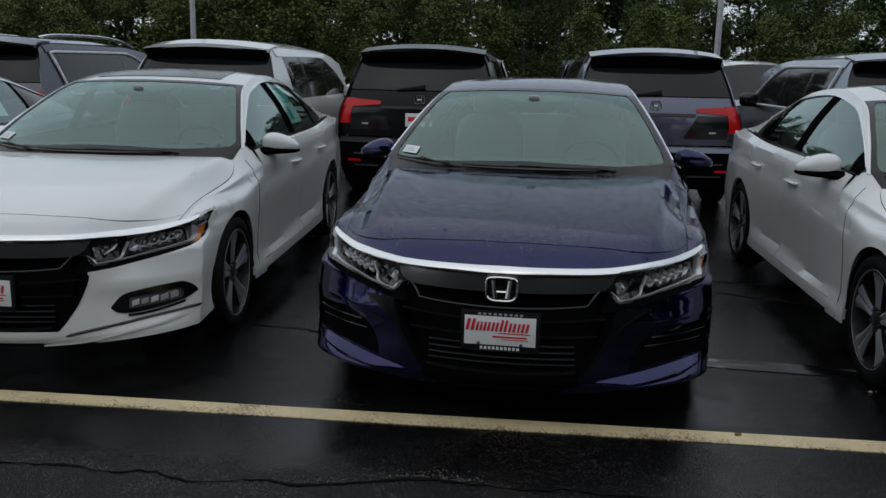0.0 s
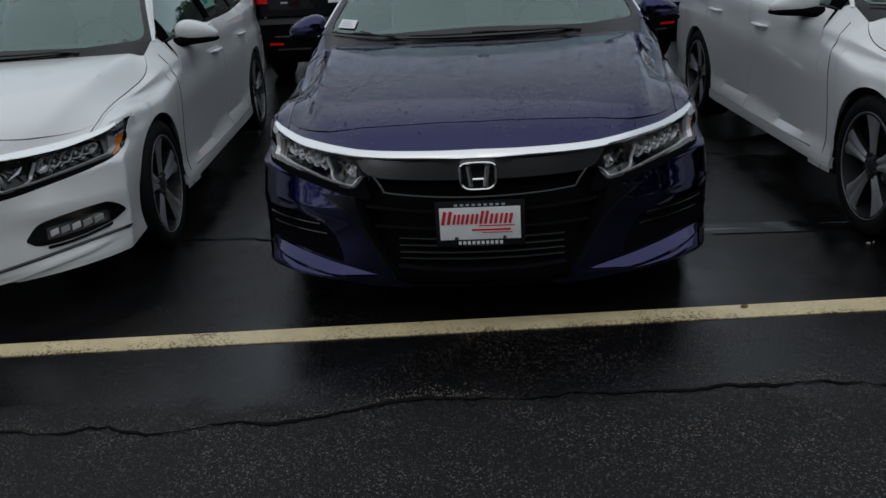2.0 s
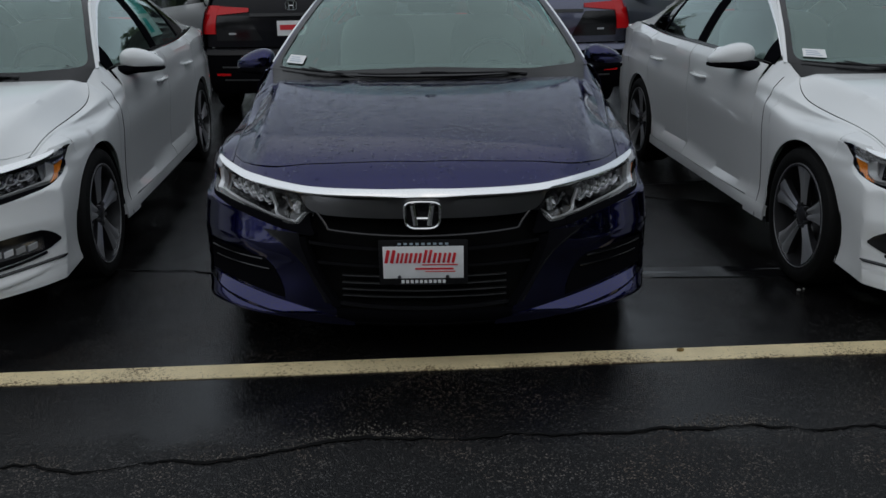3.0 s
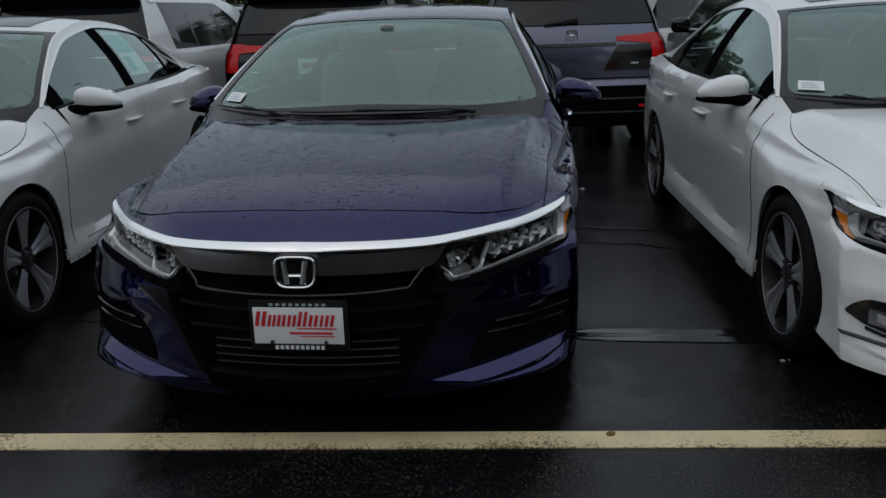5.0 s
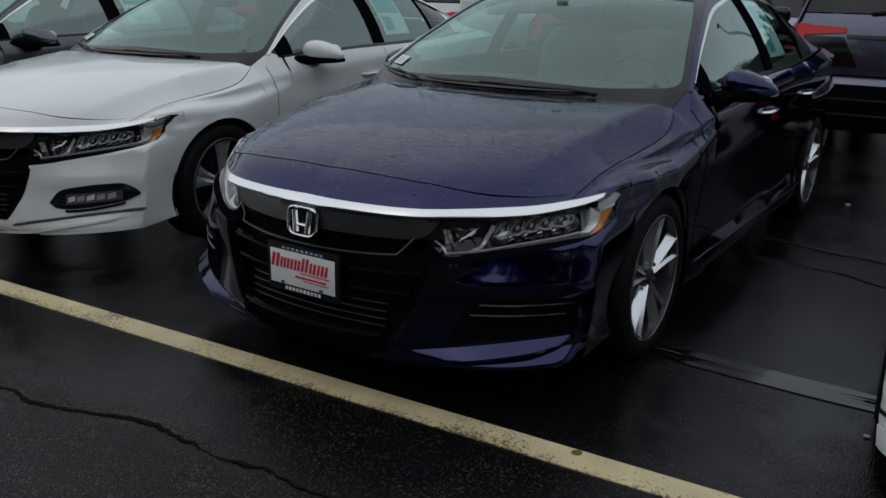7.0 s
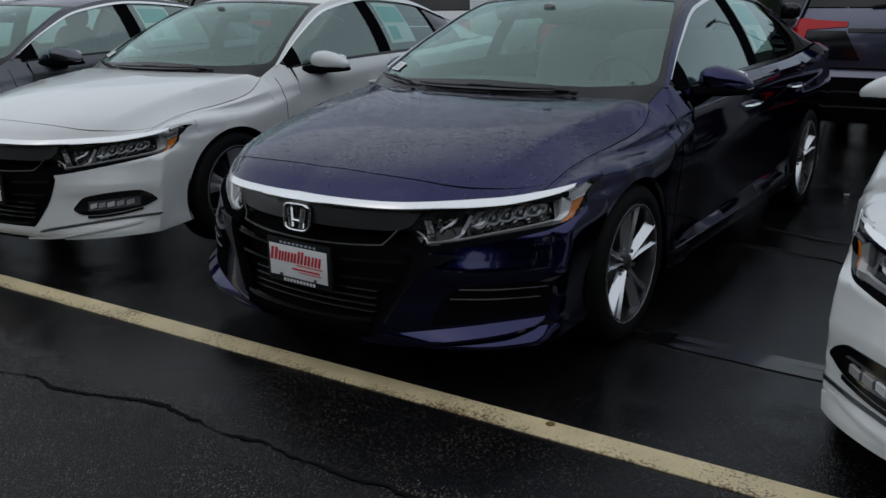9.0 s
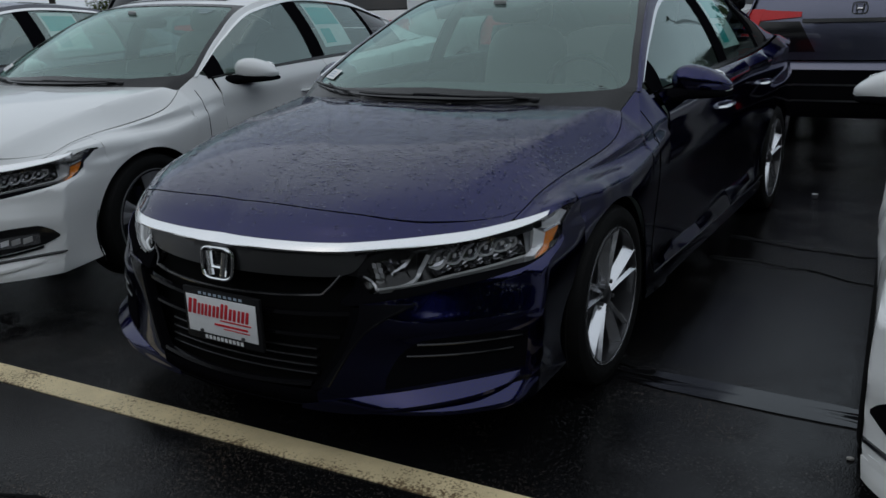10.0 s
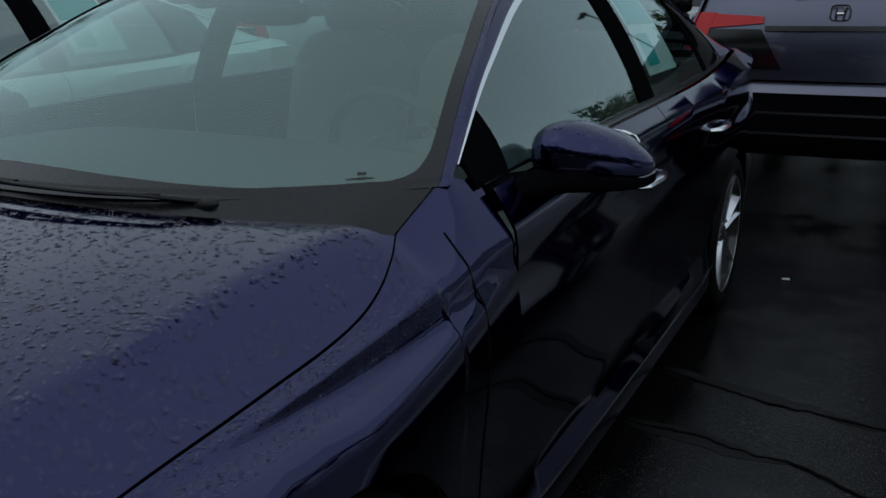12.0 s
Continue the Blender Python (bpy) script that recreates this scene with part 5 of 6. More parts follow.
def tree(seed, height, spread, material, label, leaves=1500, low=0.15, leaf=1.0):
    rng = random.Random(seed)
    t = empty("tree", pose(0, 0, 0), label, "tree", "trees at the edge of the car park")
    pts = [(0, 0, -0.1)]
    x = y = 0
    for k in range(1, 8):
        x += rng.uniform(-0.12, 0.12); y += rng.uniform(-0.12, 0.12)
        pts.append((x, y, height * k / 7.5))
    rad = [0.20 * (height / 12) * (1 - k / 8.5) for k in range(8)]
    geoms = [tube(pts, rad, 7)]
    tips = []
    for k in range(16):
        z0 = height * rng.uniform(low, 0.9)
        a = rng.uniform(0, 2 * math.pi)
        ln = spread * rng.uniform(0.5, 1.0) * (1.15 - 0.75 * (z0 / height) ** 2)
        p0 = np.array((np.interp(z0, [p[2] for p in pts], [p[0] for p in pts]), np.interp(z0, [p[2] for p in pts], [p[1] for p in pts]), z0))
        p1 = p0 + np.array((math.cos(a) * ln * 0.5, math.sin(a) * ln * 0.5, ln * 0.18))
        p2 = p0 + np.array((math.cos(a) * ln, math.sin(a) * ln, ln * rng.uniform(0.1, 0.45)))
        geoms.append(tube([p0, p1, p2], [0.06 * (1.1 - z0 / height), 0.04 * (1.1 - z0 / height), 0.012], 5))
        tips += [(p1, 0.8), (p2, 1.0), ((p1 + p2) / 2, 0.9)]
    tips.append((np.array(pts[-1]), 0.9))
    part("trunk", join(geoms), bark, t, "brown trunk with bare limbs")
    vs, fs = [], []
    for k in range(leaves):
        c, r = tips[rng.randrange(len(tips))]
        p = c + np.array([rng.gauss(0, 0.42) * spread * 0.42 * r, rng.gauss(0, 0.42) * spread * 0.42 * r, rng.gauss(0, 0.40) * spread * 0.36 * r])
        s = rng.uniform(0.06, 0.15) * leaf
        a, b, c2 = rng.uniform(0, 6.28), rng.uniform(-0.9, 0.9), rng.uniform(-0.9, 0.9)
        m3 = Euler((b, c2, a)).to_matrix()
        n = len(vs)
        for (u, v, w) in ((-1, -0.3, 0), (0, -0.75, 0.15), (1, -0.2, 0), (0.7, 0.6, -0.1), (-0.2, 0.9, 0.1)):
            vs.append(tuple(p + np.array(m3 @ Vector((u * s, v * s, w * s)))))
        fs.append((n, n + 1, n + 2, n + 3, n + 4))
    part("crown", (np.array(vs), fs), material, t, "uneven crown of green leaves", 0)
    return t


kinds = [tree(11, 13.0, 3.2, leaf_a, "tall leafy tree with a dark green crown", 15000, 0.12, 0.62),
         tree(12, 15.0, 2.8, leaf_a, "tall leafy tree with a dark green crown", 13000, 0.3, 0.62),
         tree(13, 10.5, 3.0, leaf_b, "leafy tree with a light green crown", 15000, 0.08, 0.62),
         tree(14, 6.0, 2.4, leaf_b, "young leafy tree with a light green crown", 10000, 0.03, 0.62),
         tree(15, 13.5, 3.6, leaf_a, "tall leafy tree with a dark green crown", 1700, 0.06, 2.3),
         tree(16, 11.0, 3.4, leaf_b, "leafy tree with a light green crown", 1700, 0.05, 2.2)]
rng = random.Random(5)
spots = []
# rows further back
for k in range(34):
    spots.append((-52 + k * 3.0 + rng.uniform(-1, 1), 43 + rng.uniform(-1, 1), rng.choice((4, 4, 5)), 0.88))
for k in range(30):
    spots.append((-50 + k * 3.3 + rng.uniform(-1, 1), 48 + rng.uniform(-1, 1), 4, 0.95))
for k in range(30):
    spots.append((-36 + k * 2.4 + rng.uniform(-0.9, 0.9), 33 + rng.uniform(-1.0, 1.5), rng.choice((0, 1, 2, 2)), 0.70))
for k in range(26):
    spots.append((-42 + k * 3.2 + rng.uniform(-1, 1), 38 + rng.uniform(-1, 2), rng.choice((0, 0, 1)), 0.76))
for k in range(24):
    spots.append((-38 + k * 3.0 + rng.uniform(-1, 1), 30.5 + rng.uniform(-0.7, 1), 3, 0.9))
# rows out of view, beside and behind the camera, added to darken the cars' reflections
for k in range(16):
    spots.append((50 + rng.uniform(-2, 3), -42 + k * 4.8 + rng.uniform(-1, 1), rng.choice((4, 5)), 0.9))
    spots.append((-46 + rng.uniform(-3, 2), -42 + k * 4.8 + rng.uniform(-1, 1), rng.choice((0, 1, 2)), 1.0))
for k in range(18):
    spots.append((-44 + k * 5.0 + rng.uniform(-1, 1), -46 + rng.uniform(-2, 2), rng.choice((4, 5)), 0.9))
for k in range(22):
    spots.append((-26 + k * 2.5 + rng.uniform(-0.8, 0.8), -24 + rng.uniform(-1.5, 1.5), rng.choice((4, 5)), 1.0))
for k in range(14):
    spots.append((19 + rng.uniform(-1, 1.5), -22 + k * 2.3 + rng.uniform(-0.8, 0.8), rng.choice((4, 5)), 1.2))
for k in range(20):
    spots.append((-28 + k * 3.0 + rng.uniform(-0.8, 0.8), -29 + rng.uniform(-1, 1), 4, 1.25))
    spots.append((-27 + k * 3.0 + rng.uniform(-0.8, 0.8), -33 + rng.uniform(-1, 1), 4, 1.35))
for k in range(11):
    spots.append((24 + rng.uniform(-1, 1), -24 + k * 3.2 + rng.uniform(-0.8, 0.8), 4, 1.3))
first = set()
for x, y, k, sc in spots:
    m = pose(x, y, 0, 0, 0, rng.uniform(0, 360)) @ Matrix.Scale(sc * rng.uniform(0.75, 1.0) * (0.72 if x > 6 else 0.9), 4)
    if k not in first:
        first.add(k)
        kinds[k].matrix_basis = m
        continue
    c = copy_thing(kinds[k], pose(0, 0, 0))
    c.matrix_basis = m


def lamp_post(x, y):
    p = empty("lamp_post", pose(x, y, 0), "grey steel lamp post at the car park's edge", "lamp post", "lamp posts")
    part("pole", tube([(0, 0, 0.6), (0, 0, 4), (0, 0, 9)], [0.10, 0.09, 0.07], 12), M["post"], p)
    part("base", tube([(0, 0, 0), (0, 0, 0.62)], 0.28, 16), M["concrete"], p, "round concrete base")
    part("lamp_head", box((0, -0.5, 9.0), (0.35, 0.8, 0.14), 0.03), M["post"], p)


M["post"] = mat("galvanised_steel", (0.42, 0.44, 0.46), 0.45, 0.7, 0, 0.5, 8, 0.15)
M["concrete"] = mat("concrete", (0.32, 0.31, 0.29), 0.85, 0, 0, 0.3, 5, 0.2)
lamp_post(-12.97, 25)
lamp_post(4.42, 25)

# ---- the ground ----
asphalt = bpy.data.materials.new("wet_asphalt")
asphalt.use_nodes = True
nt = asphalt.node_tree
bs = nt.nodes["Principled BSDF"]
tc = nt.nodes.new("ShaderNodeTexCoord")


def noise_node(scale, detail=5, rough=0.55):
    n = nt.nodes.new("ShaderNodeTexNoise")
    n.inputs["Scale"].default_value, n.inputs["Detail"].default_value, n.inputs["Roughness"].default_value = scale, detail, rough
    nt.links.new(tc.outputs["Object"], n.inputs["Vector"])
    return n.outputs["Fac"]


def remap(src, a, b, c, d):
    r = nt.nodes.new("ShaderNodeMapRange")
    for nm, v in (("From Min", a), ("From Max", b), ("To Min", c), ("To Max", d)):
        r.inputs[nm].default_value = v
    nt.links.new(src, r.inputs["Value"])
    return r.outputs[0]


def math_node(op, a, b):
    r = nt.nodes.new("ShaderNodeMath")
    r.operation = op
    for i, v in enumerate((a, b)):
        if isinstance(v, (int, float)):
            r.inputs[i].default_value = v
        else:
            nt.links.new(v, r.inputs[i])
    return r.outputs[0]


grain = noise_node(150, 3, 0.75)
patch = noise_node(0.9, 5)
fine = noise_node(5, 6, 0.65)
wet = remap(math_node("ADD", math_node("MULTIPLY", patch, 0.7), math_node("MULTIPLY", fine, 0.3)), 0.44, 0.58, 1.0, 0.0)
# the older, coarser surface on the near side of the long crack
sep = nt.nodes.new("ShaderNodeSeparateXYZ")
nt.links.new(tc.outputs["Object"], sep.inputs[0])
old = remap(math_node("ADD", sep.outputs["Y"], math_node("MULTIPLY", fine, 0.5)), -0.40, -0.24, 1.0, 0.0)
smooth_wet = math_node("MULTIPLY", remap(wet, 0.0, 1.0, 0.72, 1.0), remap(old, 0.0, 1.0, 1.0, 0.12))
stones = nt.nodes.new("ShaderNodeTexVoronoi")
stones.inputs["Scale"].default_value = 200
nt.links.new(tc.outputs["Object"], stones.inputs["Vector"])
stone_tone = nt.nodes.new("ShaderNodeSeparateColor")
nt.links.new(stones.outputs["Color"], stone_tone.inputs[0])
pale = math_node("MULTIPLY", remap(stone_tone.outputs[0], 0.80, 1.0, 0.0, 1.0), math_node("MULTIPLY", remap(grain, 0.35, 0.65, 0.2, 1.0), remap(noise_node(3.5, 5, 0.6), 0.35, 0.65, 0.35, 1.3)))
warm = remap(noise_node(1.7, 3), 0.45, 0.65, 0.0, 1.0)
tint = nt.nodes.new("ShaderNodeMixRGB")
tint.inputs[1].default_value, tint.inputs[2].default_value = (0.17, 0.165, 0.16, 1), (0.21, 0.15, 0.11, 1)
nt.links.new(warm, tint.inputs[0])
col = nt.nodes.new("ShaderNodeMixRGB")
col.inputs[1].default_value = (0.0045, 0.0045, 0.005, 1)
nt.links.new(tint.outputs[0], col.inputs[2])
nt.links.new(math_node("MULTIPLY", pale, remap(smooth_wet, 0.0, 1.0, 1.0, 0.16)), col.inputs[0])
nt.links.new(col.outputs[0], bs.inputs["Base Color"])
nt.links.new(remap(smooth_wet, 0.0, 1.0, 0.46, 0.06), bs.inputs["Roughness"])
bs.inputs["Specular IOR Level"].default_value = 0.23
bump = nt.nodes.new("ShaderNodeBump")
bump.inputs["Distance"].default_value = 0.004
nt.links.new(remap(smooth_wet, 0.0, 1.0, 0.9, 0.16), bump.inputs["Strength"])
nt.links.new(math_node("ADD", math_node("MULTIPLY", stones.outputs["Distance"], -0.8), math_node("MULTIPLY", grain, 0.8)), bump.inputs["Height"])
nt.links.new(bump.outputs[0], bs.inputs["Normal"])
ground = mesh_object("ground", ([(-300, -300, 0), (300, -300, 0), (300, 300, 0), (-300, 300, 0)], [(0, 1, 2, 3)]), asphalt)
tagged(ground, "wet dark asphalt of a car park", "ground", kind="structure")

paint_yellow = bpy.data.materials.new("worn_yellow_paint")
paint_yellow.use_nodes = True
nt = paint_yellow.node_tree
bs = nt.nodes["Principled BSDF"]
tc = nt.nodes.new("ShaderNodeTexCoord")
worn = math_node("ADD", math_node("MULTIPLY", noise_node(95, 4, 0.7), 0.6), math_node("MULTIPLY", noise_node(2.2, 3), 0.4))
spl = nt.nodes.new("ShaderNodeSeparateXYZ")
nt.links.new(tc.outputs["Object"], spl.inputs[0])
# the traffic side of the stripe is worn most
across = math_node("SUBTRACT", math_node("MULTIPLY", spl.outputs[1], 0.9982), math_node("MULTIPLY", spl.outputs[0], 0.0605))
worn = remap(math_node("ADD", worn, remap(across, -0.038, 0.026, 0.06, 0.0)), 0.55, 0.60, 0.0, 1.0)
tone = remap(noise_node(7, 5), 0.3, 0.7, 0.85, 1.1)
mixc = nt.nodes.new("ShaderNodeMixRGB")
mixc.inputs[1].default_value, mixc.inputs[2].default_value = (0.68, 0.56, 0.335, 1), (0.15, 0.10, 0.05, 1)
nt.links.new(worn, mixc.inputs[0])
sc = nt.nodes.new("ShaderNodeVectorMath")
sc.operation = "SCALE"
nt.links.new(mixc.outputs[0], sc.inputs[0]); nt.links.new(tone, sc.inputs["Scale"]); nt.links.new(sc.outputs[0], bs.inputs["Base Color"])
bs.inputs["Roughness"].default_value = 0.4
bp = nt.nodes.new("ShaderNodeBump")
bp.inputs["Distance"].default_value = 0.002
nt.links.new(noise_node(150, 3, 0.7), bp.inputs["Height"]); nt.links.new(bp.outputs[0], bs.inputs["Normal"])
line = mesh_object("painted_line", box((0, 0.018, 0.002), (60, 0.112, 0.004), 0, pose(0, 0, 0, 0, 0, 3.47)), paint_yellow)
tagged(line, "worn yellow line painted on wet asphalt", "road marking", kind="structure")

# near-black colour for the shade inside the cracks, laid as a thin strip
crack_shade = mat("crack_shadow", (0.004, 0.004, 0.004), 0.9, 0, 0, 0.1)
damp = mat("damp_rough_asphalt", (0.006, 0.006, 0.0065), 0.45, 0, 0, 0.2, 90, 0.5, 0.002, 160)
chip = mat("dry_crumbled_edge", (0.13, 0.115, 0.10), 0.9, 0, 0, 0.2, 60, 0.4, 0.003, 200)


def lot(x, y):
    """A place on the ground, from the axes of the parking row."""
    return 0.969 * x + 0.03 * y + 0.027, 1.013 * y - 0.0134 * x - 0.019


def crack(name, x0, x1, run, wander, width, seed, edge=True, stain=0.0):
    """A jagged crack with crumbled pale edges here and there."""
    n = int(abs(x1 - x0) / 0.012)
    rows, rim = [], []
    for k in range(n + 1):
        t = k / n
        x = lerp(x0, x1, t)
        y = float(run(x)) + wander * noise.noise((x * 0.9, seed, 0)) + 0.035 * noise.noise((x * 5, seed, 3)) + 0.012 * noise.noise((x * 28, seed, 7))
        w = width * max(0.15, 0.6 + 1.2 * noise.noise((x * 7, seed, 11)))
        rows.append([(*lot(x, y - w), 0.0045), (*lot(x, y), 0.0045), (*lot(x, y + w), 0.0045)])
        q = max(0.0, noise.noise((x * 2.3, seed, 17)) - 0.02)
        rim.append((*lot(x, y + w), q))
    if stain:
        band = []
        for (a, b, c) in rows[::3]:
            x, y = b[0], b[1]
            up, down = [stain * max(0.04, 0.35 + 1.3 * noise.noise((x * 3.1, seed, k)) + 0.4 * noise.noise((x * 13, seed, k))) * min(1, 6 * max(0.0, x - x0 + 0.06), 6 * max(0.0, x1 - x) + 0.2) for k in (21, 27)]
            band.append([(x, y - down, 0.0012), (x, y, 0.0022), (x, y + up, 0.0012)])
        tagged(mesh_object("damp_stain", sheet(band, 0.001, 0, centre=(0, 0, -5)), damp), "dark damp stain along a crack", "stain", kind="structure")
    ob = mesh_object(name, sheet(rows, 0.002, 0, centre=(0, 0, -5)), crack_shade)
    tagged(ob, "jagged crack in wet asphalt", "crack", kind="structure")
    if edge:
        rg, vs, fs = random.Random(int(seed * 10)), [], []
        for x, y, q in rim:
            for k in range(int(q * 30 + rg.random())):
                r = rg.uniform(0.001, 0.0032)
                c = np.array((x + rg.uniform(-0.01, 0.01), y + abs(rg.gauss(0, 0.02 + 0.05 * q)), 0.002))
                n = len(vs)
                vs += [c + (r * rg.uniform(0.7, 1.3), 0, 0), c + (0, r * rg.uniform(0.7, 1.3), 0), c - (r * rg.uniform(0.7, 1.3), 0, 0), c - (0, r * rg.uniform(0.7, 1.3), 0), c + (0, 0, r)]
                fs += [(n, n + 1, n + 4), (n + 1, n + 2, n + 4), (n + 2, n + 3, n + 4), (n + 3, n, n + 4)]
        grit = mesh_object("grit", (np.array(vs), fs), chip, 0)
        tagged(grit, "crumbs of pale broken asphalt along a crack", "grit", kind="stuff")
    return ob


crack("crack", -6.0, 4.5, pch((-6, -0.75), (-1.2, -0.685), (-0.6, -0.625), (-0.16, -0.49), (0.3, -0.485), (1.5, -0.44), (4.5, -0.40)), 0.03, 0.008, 3.3)
for a, b in ((0.78, 0.92), (1.12, 1.17), (1.50, 1.54), (1.84, 2.2)):
    crack("crack", a, b, pch((0.7, 1.17), (1.17, 1.085), (2.3, 1.06)), 0.02, 0.006, 8.1, False)
crack("crack", 0.75, 2.2, pch((0.7, 3.02), (1.25, 2.90), (2.3, 2.95)), 0.04, 0.009, 9.4, False, 0.07)
crack("crack", 0.75, 1.9, pch((0.7, 2.58), (1.1, 2.56), (2.0, 2.30)), 0.04, 0.007, 5.7, False, 0.05)
crack("crack", -2.0, -0.6, pch((-2.1, 1.15), (-0.5, 1.05)), 0.05, 0.007, 2.2, False)

water = mat("standing_water", (0.006, 0.006, 0.007), 0.10, 0, 0, 0.5, 3, 0.2)


def puddle(cx, cy, rx, ry, seed):
    n = 90
    rim = []
    for k in range(n):
        a = 2 * math.pi * k / n
        r = 1 + 0.12 * noise.noise((math.cos(a) * 1.6, math.sin(a) * 1.6, seed)) + 0.05 * noise.noise((math.cos(a) * 6, math.sin(a) * 6, seed))
        ca, sa = math.cos(a), math.sin(a)
        rim.append((cx + rx * r * math.copysign(abs(ca) ** 0.65, ca), cy + ry * r * math.copysign(abs(sa) ** 0.65, sa)))
    pts = [(cx, cy, 0.0055)] + [(x, y, 0.005) for x, y in rim] + [(lerp(cx, x, 1.02), lerp(cy, y, 1.02), 0.0) for x, y in rim]
    faces = [(0, 1 + k, 1 + (k + 1) % n) for k in range(n)] + [(1 + k, 1 + n + k, 1 + n + (k + 1) % n, 1 + (k + 1) % n) for k in range(n)]
    return tagged(mesh_object("puddle", (np.array(pts), faces), water), "shallow rain puddle on asphalt", "puddle", kind="structure")


puddle(1.40, 1.03, 0.50, 0.074, 1.0)
leaf = mesh_object("fallen_leaf", moved(blob((0, 0, 0), (0.034, 0.026, 0.010), 12, 8, 2), pose(1.0, 0.11, 0.008, 0, 0, 30)), mat("brown_leaf", (0.16, 0.095, 0.02), 0.6, 0, 0, 0.3, 40, 0.4))
tagged(leaf, "small curled brown leaf lying on the painted line", "leaf")
scrap = mesh_object("paper_scrap", moved(box((0, 0, 0), (0.035, 0.02, 0.006), 0.002), pose(1.10, 4.23, 0.006, 0, 0, 20)), M["paper"])
tagged(scrap, "small white scrap of paper on wet asphalt", "litter")

stone = mat("pale_stone", (0.36, 0.35, 0.33), 0.8, 0, 0, 0.3, 90, 0.3)
for x, y, r, turn in ((1.722, 0.760, 0.016, 20), (1.752, 0.778, 0.010, 70)):
    crumb = mesh_object("pebble", moved(blob((0, 0, 0), (1.5 * r, r, 0.7 * r), 10, 7, 2.2), pose(x, y, 0.3 * r, 0, 6, turn)), stone)
    tagged(crumb, "pale broken pebble on wet asphalt", "pebble")

# ---- the cars ----
ROW = "sedans in the front row"
BACK = "tall wagons in the second row"
accord("sedan_car", pose(0, 0, 0), "navy", "navy blue four-door sedan, wet with rain, on wet asphalt", ROW, "plain", True, False, "twin")
accord("sedan_car", pose(-2.406, 0.057, 0, 0, 0, 5.6), "white", "white four-door sedan with a sunroof on wet asphalt", ROW, "sport", True, True, "wide", True)
accord("sedan_car", pose(2.685, 0.0, 0, 0, 0, 3.0), "white", "white four-door sedan with fog lamps on wet asphalt", ROW, "sport", True, True, "wide")
accord("sedan_car", pose(-4.66, -0.40, 0, 0, 0, 5.5), "dark", "charcoal grey four-door sedan with price sheets in its windows", ROW, "plain", True, False, "twin")
suv("wagon_car", pose(1.075, 5.95, 0, 0, 0, 3.5), "navy2", "dark blue tall wagon with red tail lights, wet", BACK, False, False)
suv("wagon_car", pose(-1.475, 5.93, 0, 0, 0, 3.5), "black", "black tall wagon with red tail lights and a dealer plate", BACK, False, True)
suv("wagon_car", pose(-3.78, 5.35, 0, 0, 0, 3.5), "white", "white tall wagon with dark rear glass", BACK, False, True)
suv("wagon_car", pose(-6.46, 5.2, 0, 0, 0, 4), "dark", "charcoal tall wagon with bright window trim and roof rails", BACK, True, True)
suv("wagon_car", pose(3.78, 5.93, 0, 0, 0, 3.5), "silver", "steel grey tall wagon with bright window trim", BACK, True, True)
FAR = "cars in the far row"
suv("wagon_car", pose(-2.2, 16.5, 0, 0, 0, 184), "white", "white tall wagon in the far row", FAR, False, True)
suv("wagon_car", pose(3.3, 16.5, 0, 0, 0, 184), "white", "white tall wagon in the far row", FAR, False, True)
suv("wagon_car", pose(-6.2, 16.5, 0, 0, 0, 184), "silver", "steel grey tall wagon in the far row", FAR, False, True)
suv("wagon_car", pose(0.5, 16.5, 0, 0, 0, 184), "silver", "steel grey tall wagon in the far row", FAR, False, True)

# ---- rain beads on the dark sedan ----
M["bead"] = mat("water_bead", (0.72, 0.74, 0.82), 0.0, 0, 0, 0.5)
M["bead"].node_tree.nodes["Principled BSDF"].inputs["Transmission Weight"].default_value = 1.0
M["bead"].node_tree.nodes["Principled BSDF"].inputs["IOR"].default_value = 1.33
rb = random.Random(21)


def beads(name, surface, pick, count, small, large, label):
    """Low domes of water scattered over surface(u, v)."""
    pts, faces = [], []
    for k in range(count):
        u, v = pick()
        p = np.array(surface(u, v))
        a = np.array(surface(u + 0.004, v)) - p
        b = np.array(surface(u, v + 0.004)) - p
        n = np.cross(a, b)
        n /= max(np.linalg.norm(n), 1e-9)
        if n[2] < 0:
            n = -n
        a /= max(np.linalg.norm(a), 1e-9)
        b = np.cross(n, a)
        r = small + (large - small) * rb.random() ** 3.6
        st, tw = rb.uniform(1.0, 1.45), rb.uniform(-0.5, 0.5)
        a2, b2 = a * math.cos(tw) + b * math.sin(tw), b * math.cos(tw) - a * math.sin(tw)
        h = r * rb.uniform(0.12, 0.25)
        i0 = len(pts)
        for ring, (rr, hh) in enumerate(((1.0, -0.05), (0.72, 0.72))):
            for q in range(7):
                w = 2 * math.pi * q / 7
                jit = 1 + 0.12 * math.sin(3 * w + k)
                pts.append(p + a2 * (r * st * rr * jit * math.cos(w)) + b2 * (r * rr * jit * math.sin(w)) + n * (h * hh))
        pts.append(p + n * h)
        for q in range(7):
            faces.append((i0 + q, i0 + (q + 1) % 7, i0 + 7 + (q + 1) % 7, i0 + 7 + q))
            faces.append((i0 + 7 + q, i0 + 7 + (q + 1) % 7, i0 + 14))
    ob = mesh_object(name, (np.array(pts) * (1, 1, LOW), faces), M["bead"], 80)
    ob.visible_shadow = False
    return tagged(ob, label, "water", kind="stuff")


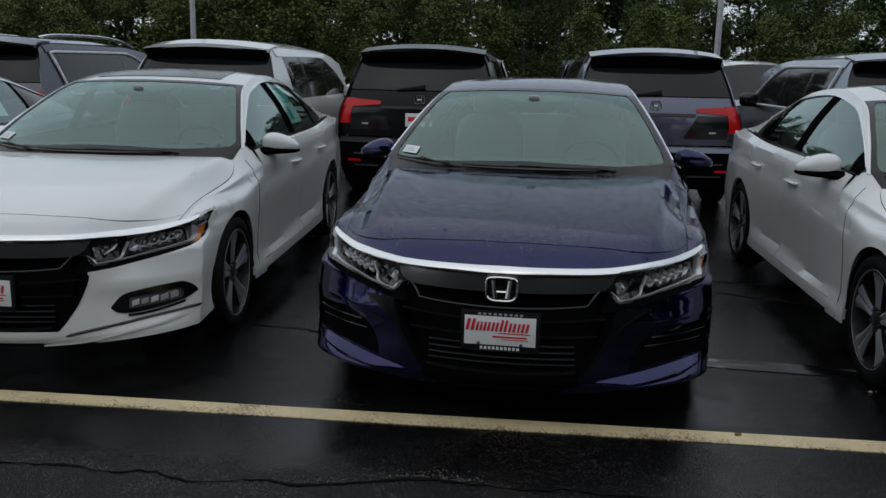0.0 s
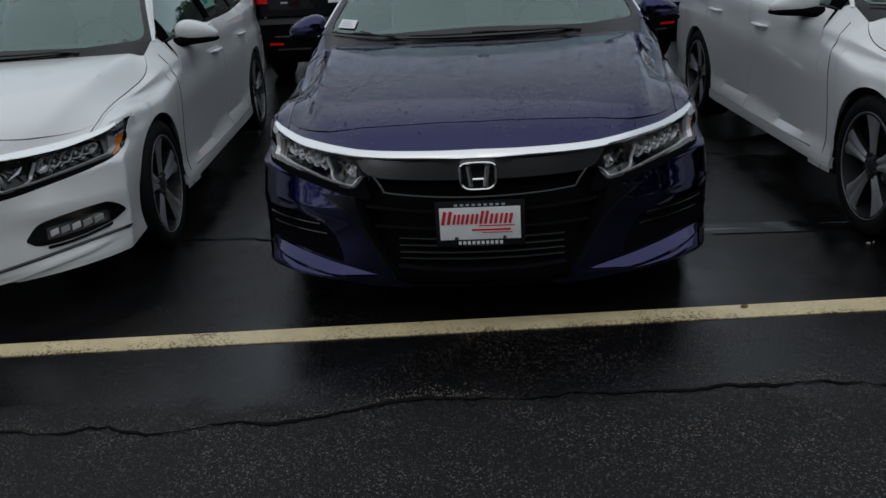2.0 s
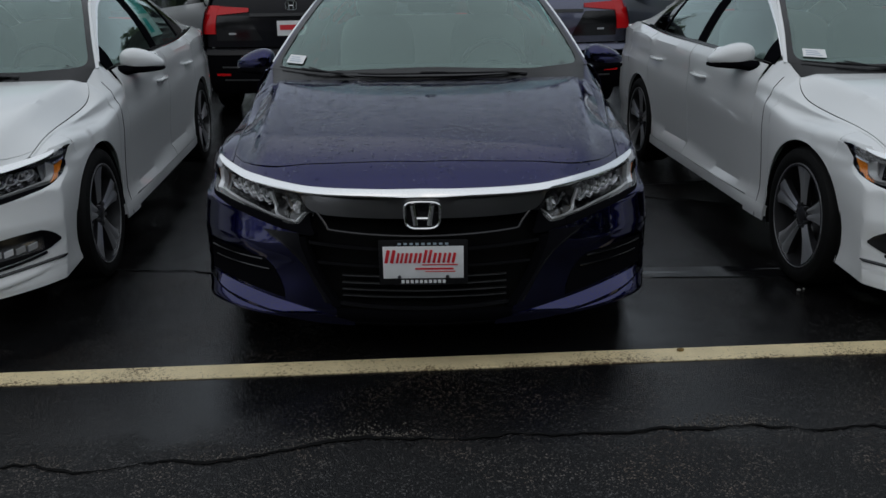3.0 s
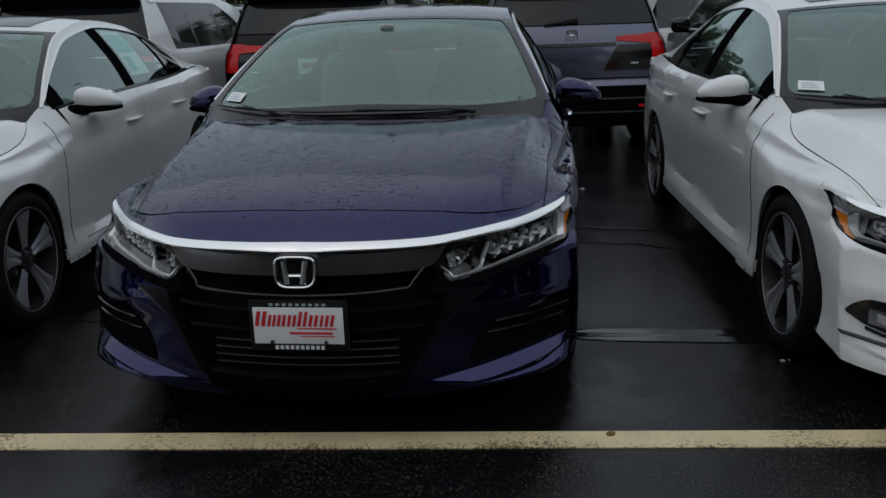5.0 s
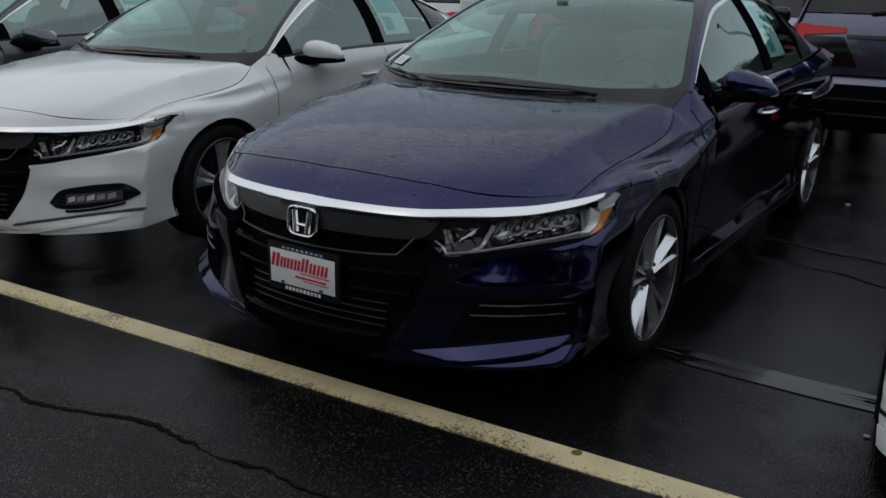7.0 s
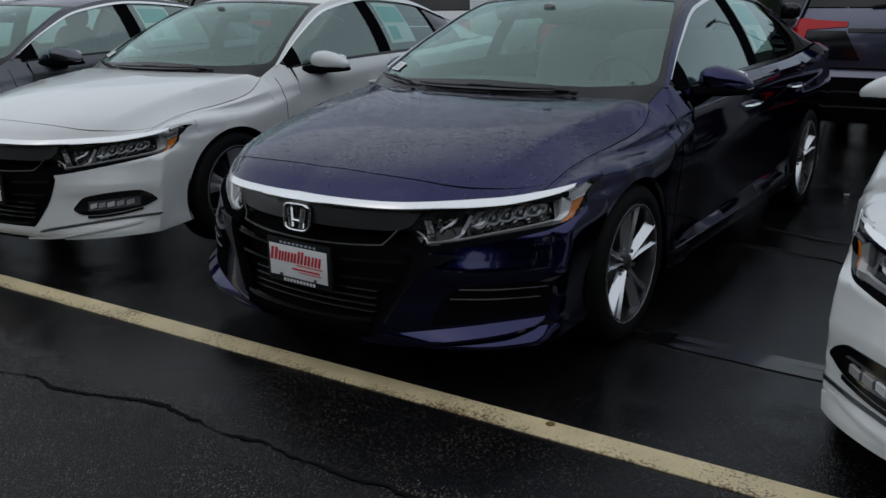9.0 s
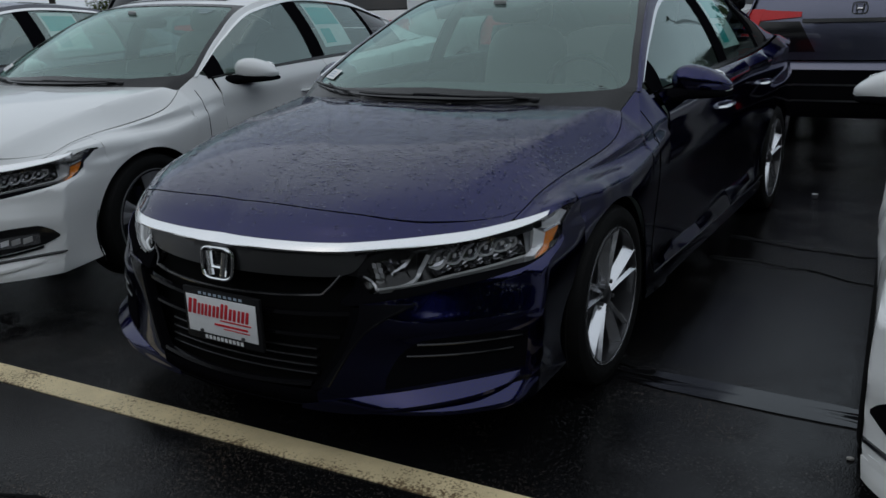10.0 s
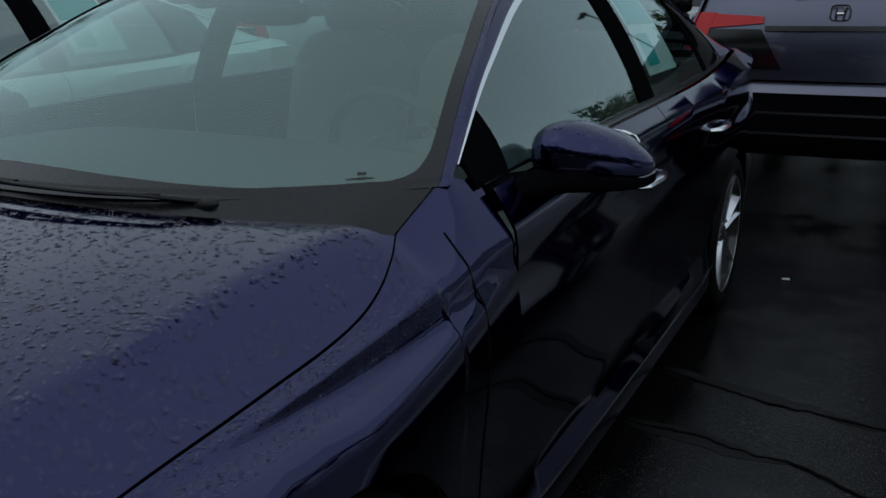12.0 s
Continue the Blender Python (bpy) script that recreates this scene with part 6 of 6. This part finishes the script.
def on_hood():
    while True:
        x, y = rb.uniform(-0.80, 0.80), rb.uniform(0.03, 1.34)
        if abs(x) < float(edge_x(max(y, 0.25))) - 0.01 and hood_lead(x) + 0.01 < y < 1.17 + 0.17 * (abs(x) / 0.81) ** 2.2 and noise.noise((x * 3.1, y * 3.1, 4)) + rb.uniform(-0.5, 0.5) > 0.35 - 0.95 * min(1.0, y / 0.75):
            return x, y


beads("rain_beads", hood_at, on_hood, 22000, 0.0009, 0.0058, "clear rain beads on the dark bonnet")


@functools.cache
def wing_row(k):
    y = 0.5 + 0.01 * k
    return wing_line(y, (float(edge_x(y)), y, float(edge_z(y))), 0.70)


def wing_deck_at(y, t):
    k = (y - 0.5) / 0.01
    a, b = wing_row(int(k)), wing_row(int(k) + 1)
    row = lerp(a, b, k - int(k))
    return tuple(np.array([np.interp(t * 39, np.arange(40), row[:, c]) for c in range(3)]))


beads("rain_beads", wing_deck_at, lambda: (rb.uniform(0.55, 1.32), rb.uniform(0.02, 0.55)), 3400, 0.0009, 0.0028, "clear rain beads on the dark wing")
beads("rain_beads", lambda t, w: top_at(t, w), lambda: (rb.uniform(0.43, 0.6), rb.uniform(-0.9, 0.9)), 1200, 0.001, 0.004, "clear rain beads on the dark roof")


def on_cap(a, b):
    """The upper shell of the door mirror."""
    ca, sa, cb, sb = math.cos(a), math.sin(a), math.cos(b), math.sin(b)
    p = lambda v: math.copysign(abs(v) ** 0.8, v)
    x, y, z = 0.113 * p(ca) * p(cb), 0.085 * p(sa) * p(cb), 0.074 * p(sb)
    u = min(1.0, max(0.0, (x / 0.1125 + 1) / 2))
    k = 1 - 0.55 * u ** 1.7
    return (0.955 + x, 1.82 + y * (1 - 0.3 * u * u) + 0.035 * (2 * u - 1), 1.020 + (z + 0.074) * k - 0.074 + 0.012 * u)


beads("rain_beads", on_cap, lambda: (rb.uniform(3.2, 6.2), rb.uniform(0.15, 1.3)), 260, 0.0010, 0.0035, "clear rain beads on the dark door mirror")
beads("rain_beads", lambda t, w: top_at(t, w), lambda: (rb.uniform(0.0, 0.40), rb.uniform(0.950, 0.999)), 900, 0.0009, 0.0026, "clear rain beads along the windshield's edge")
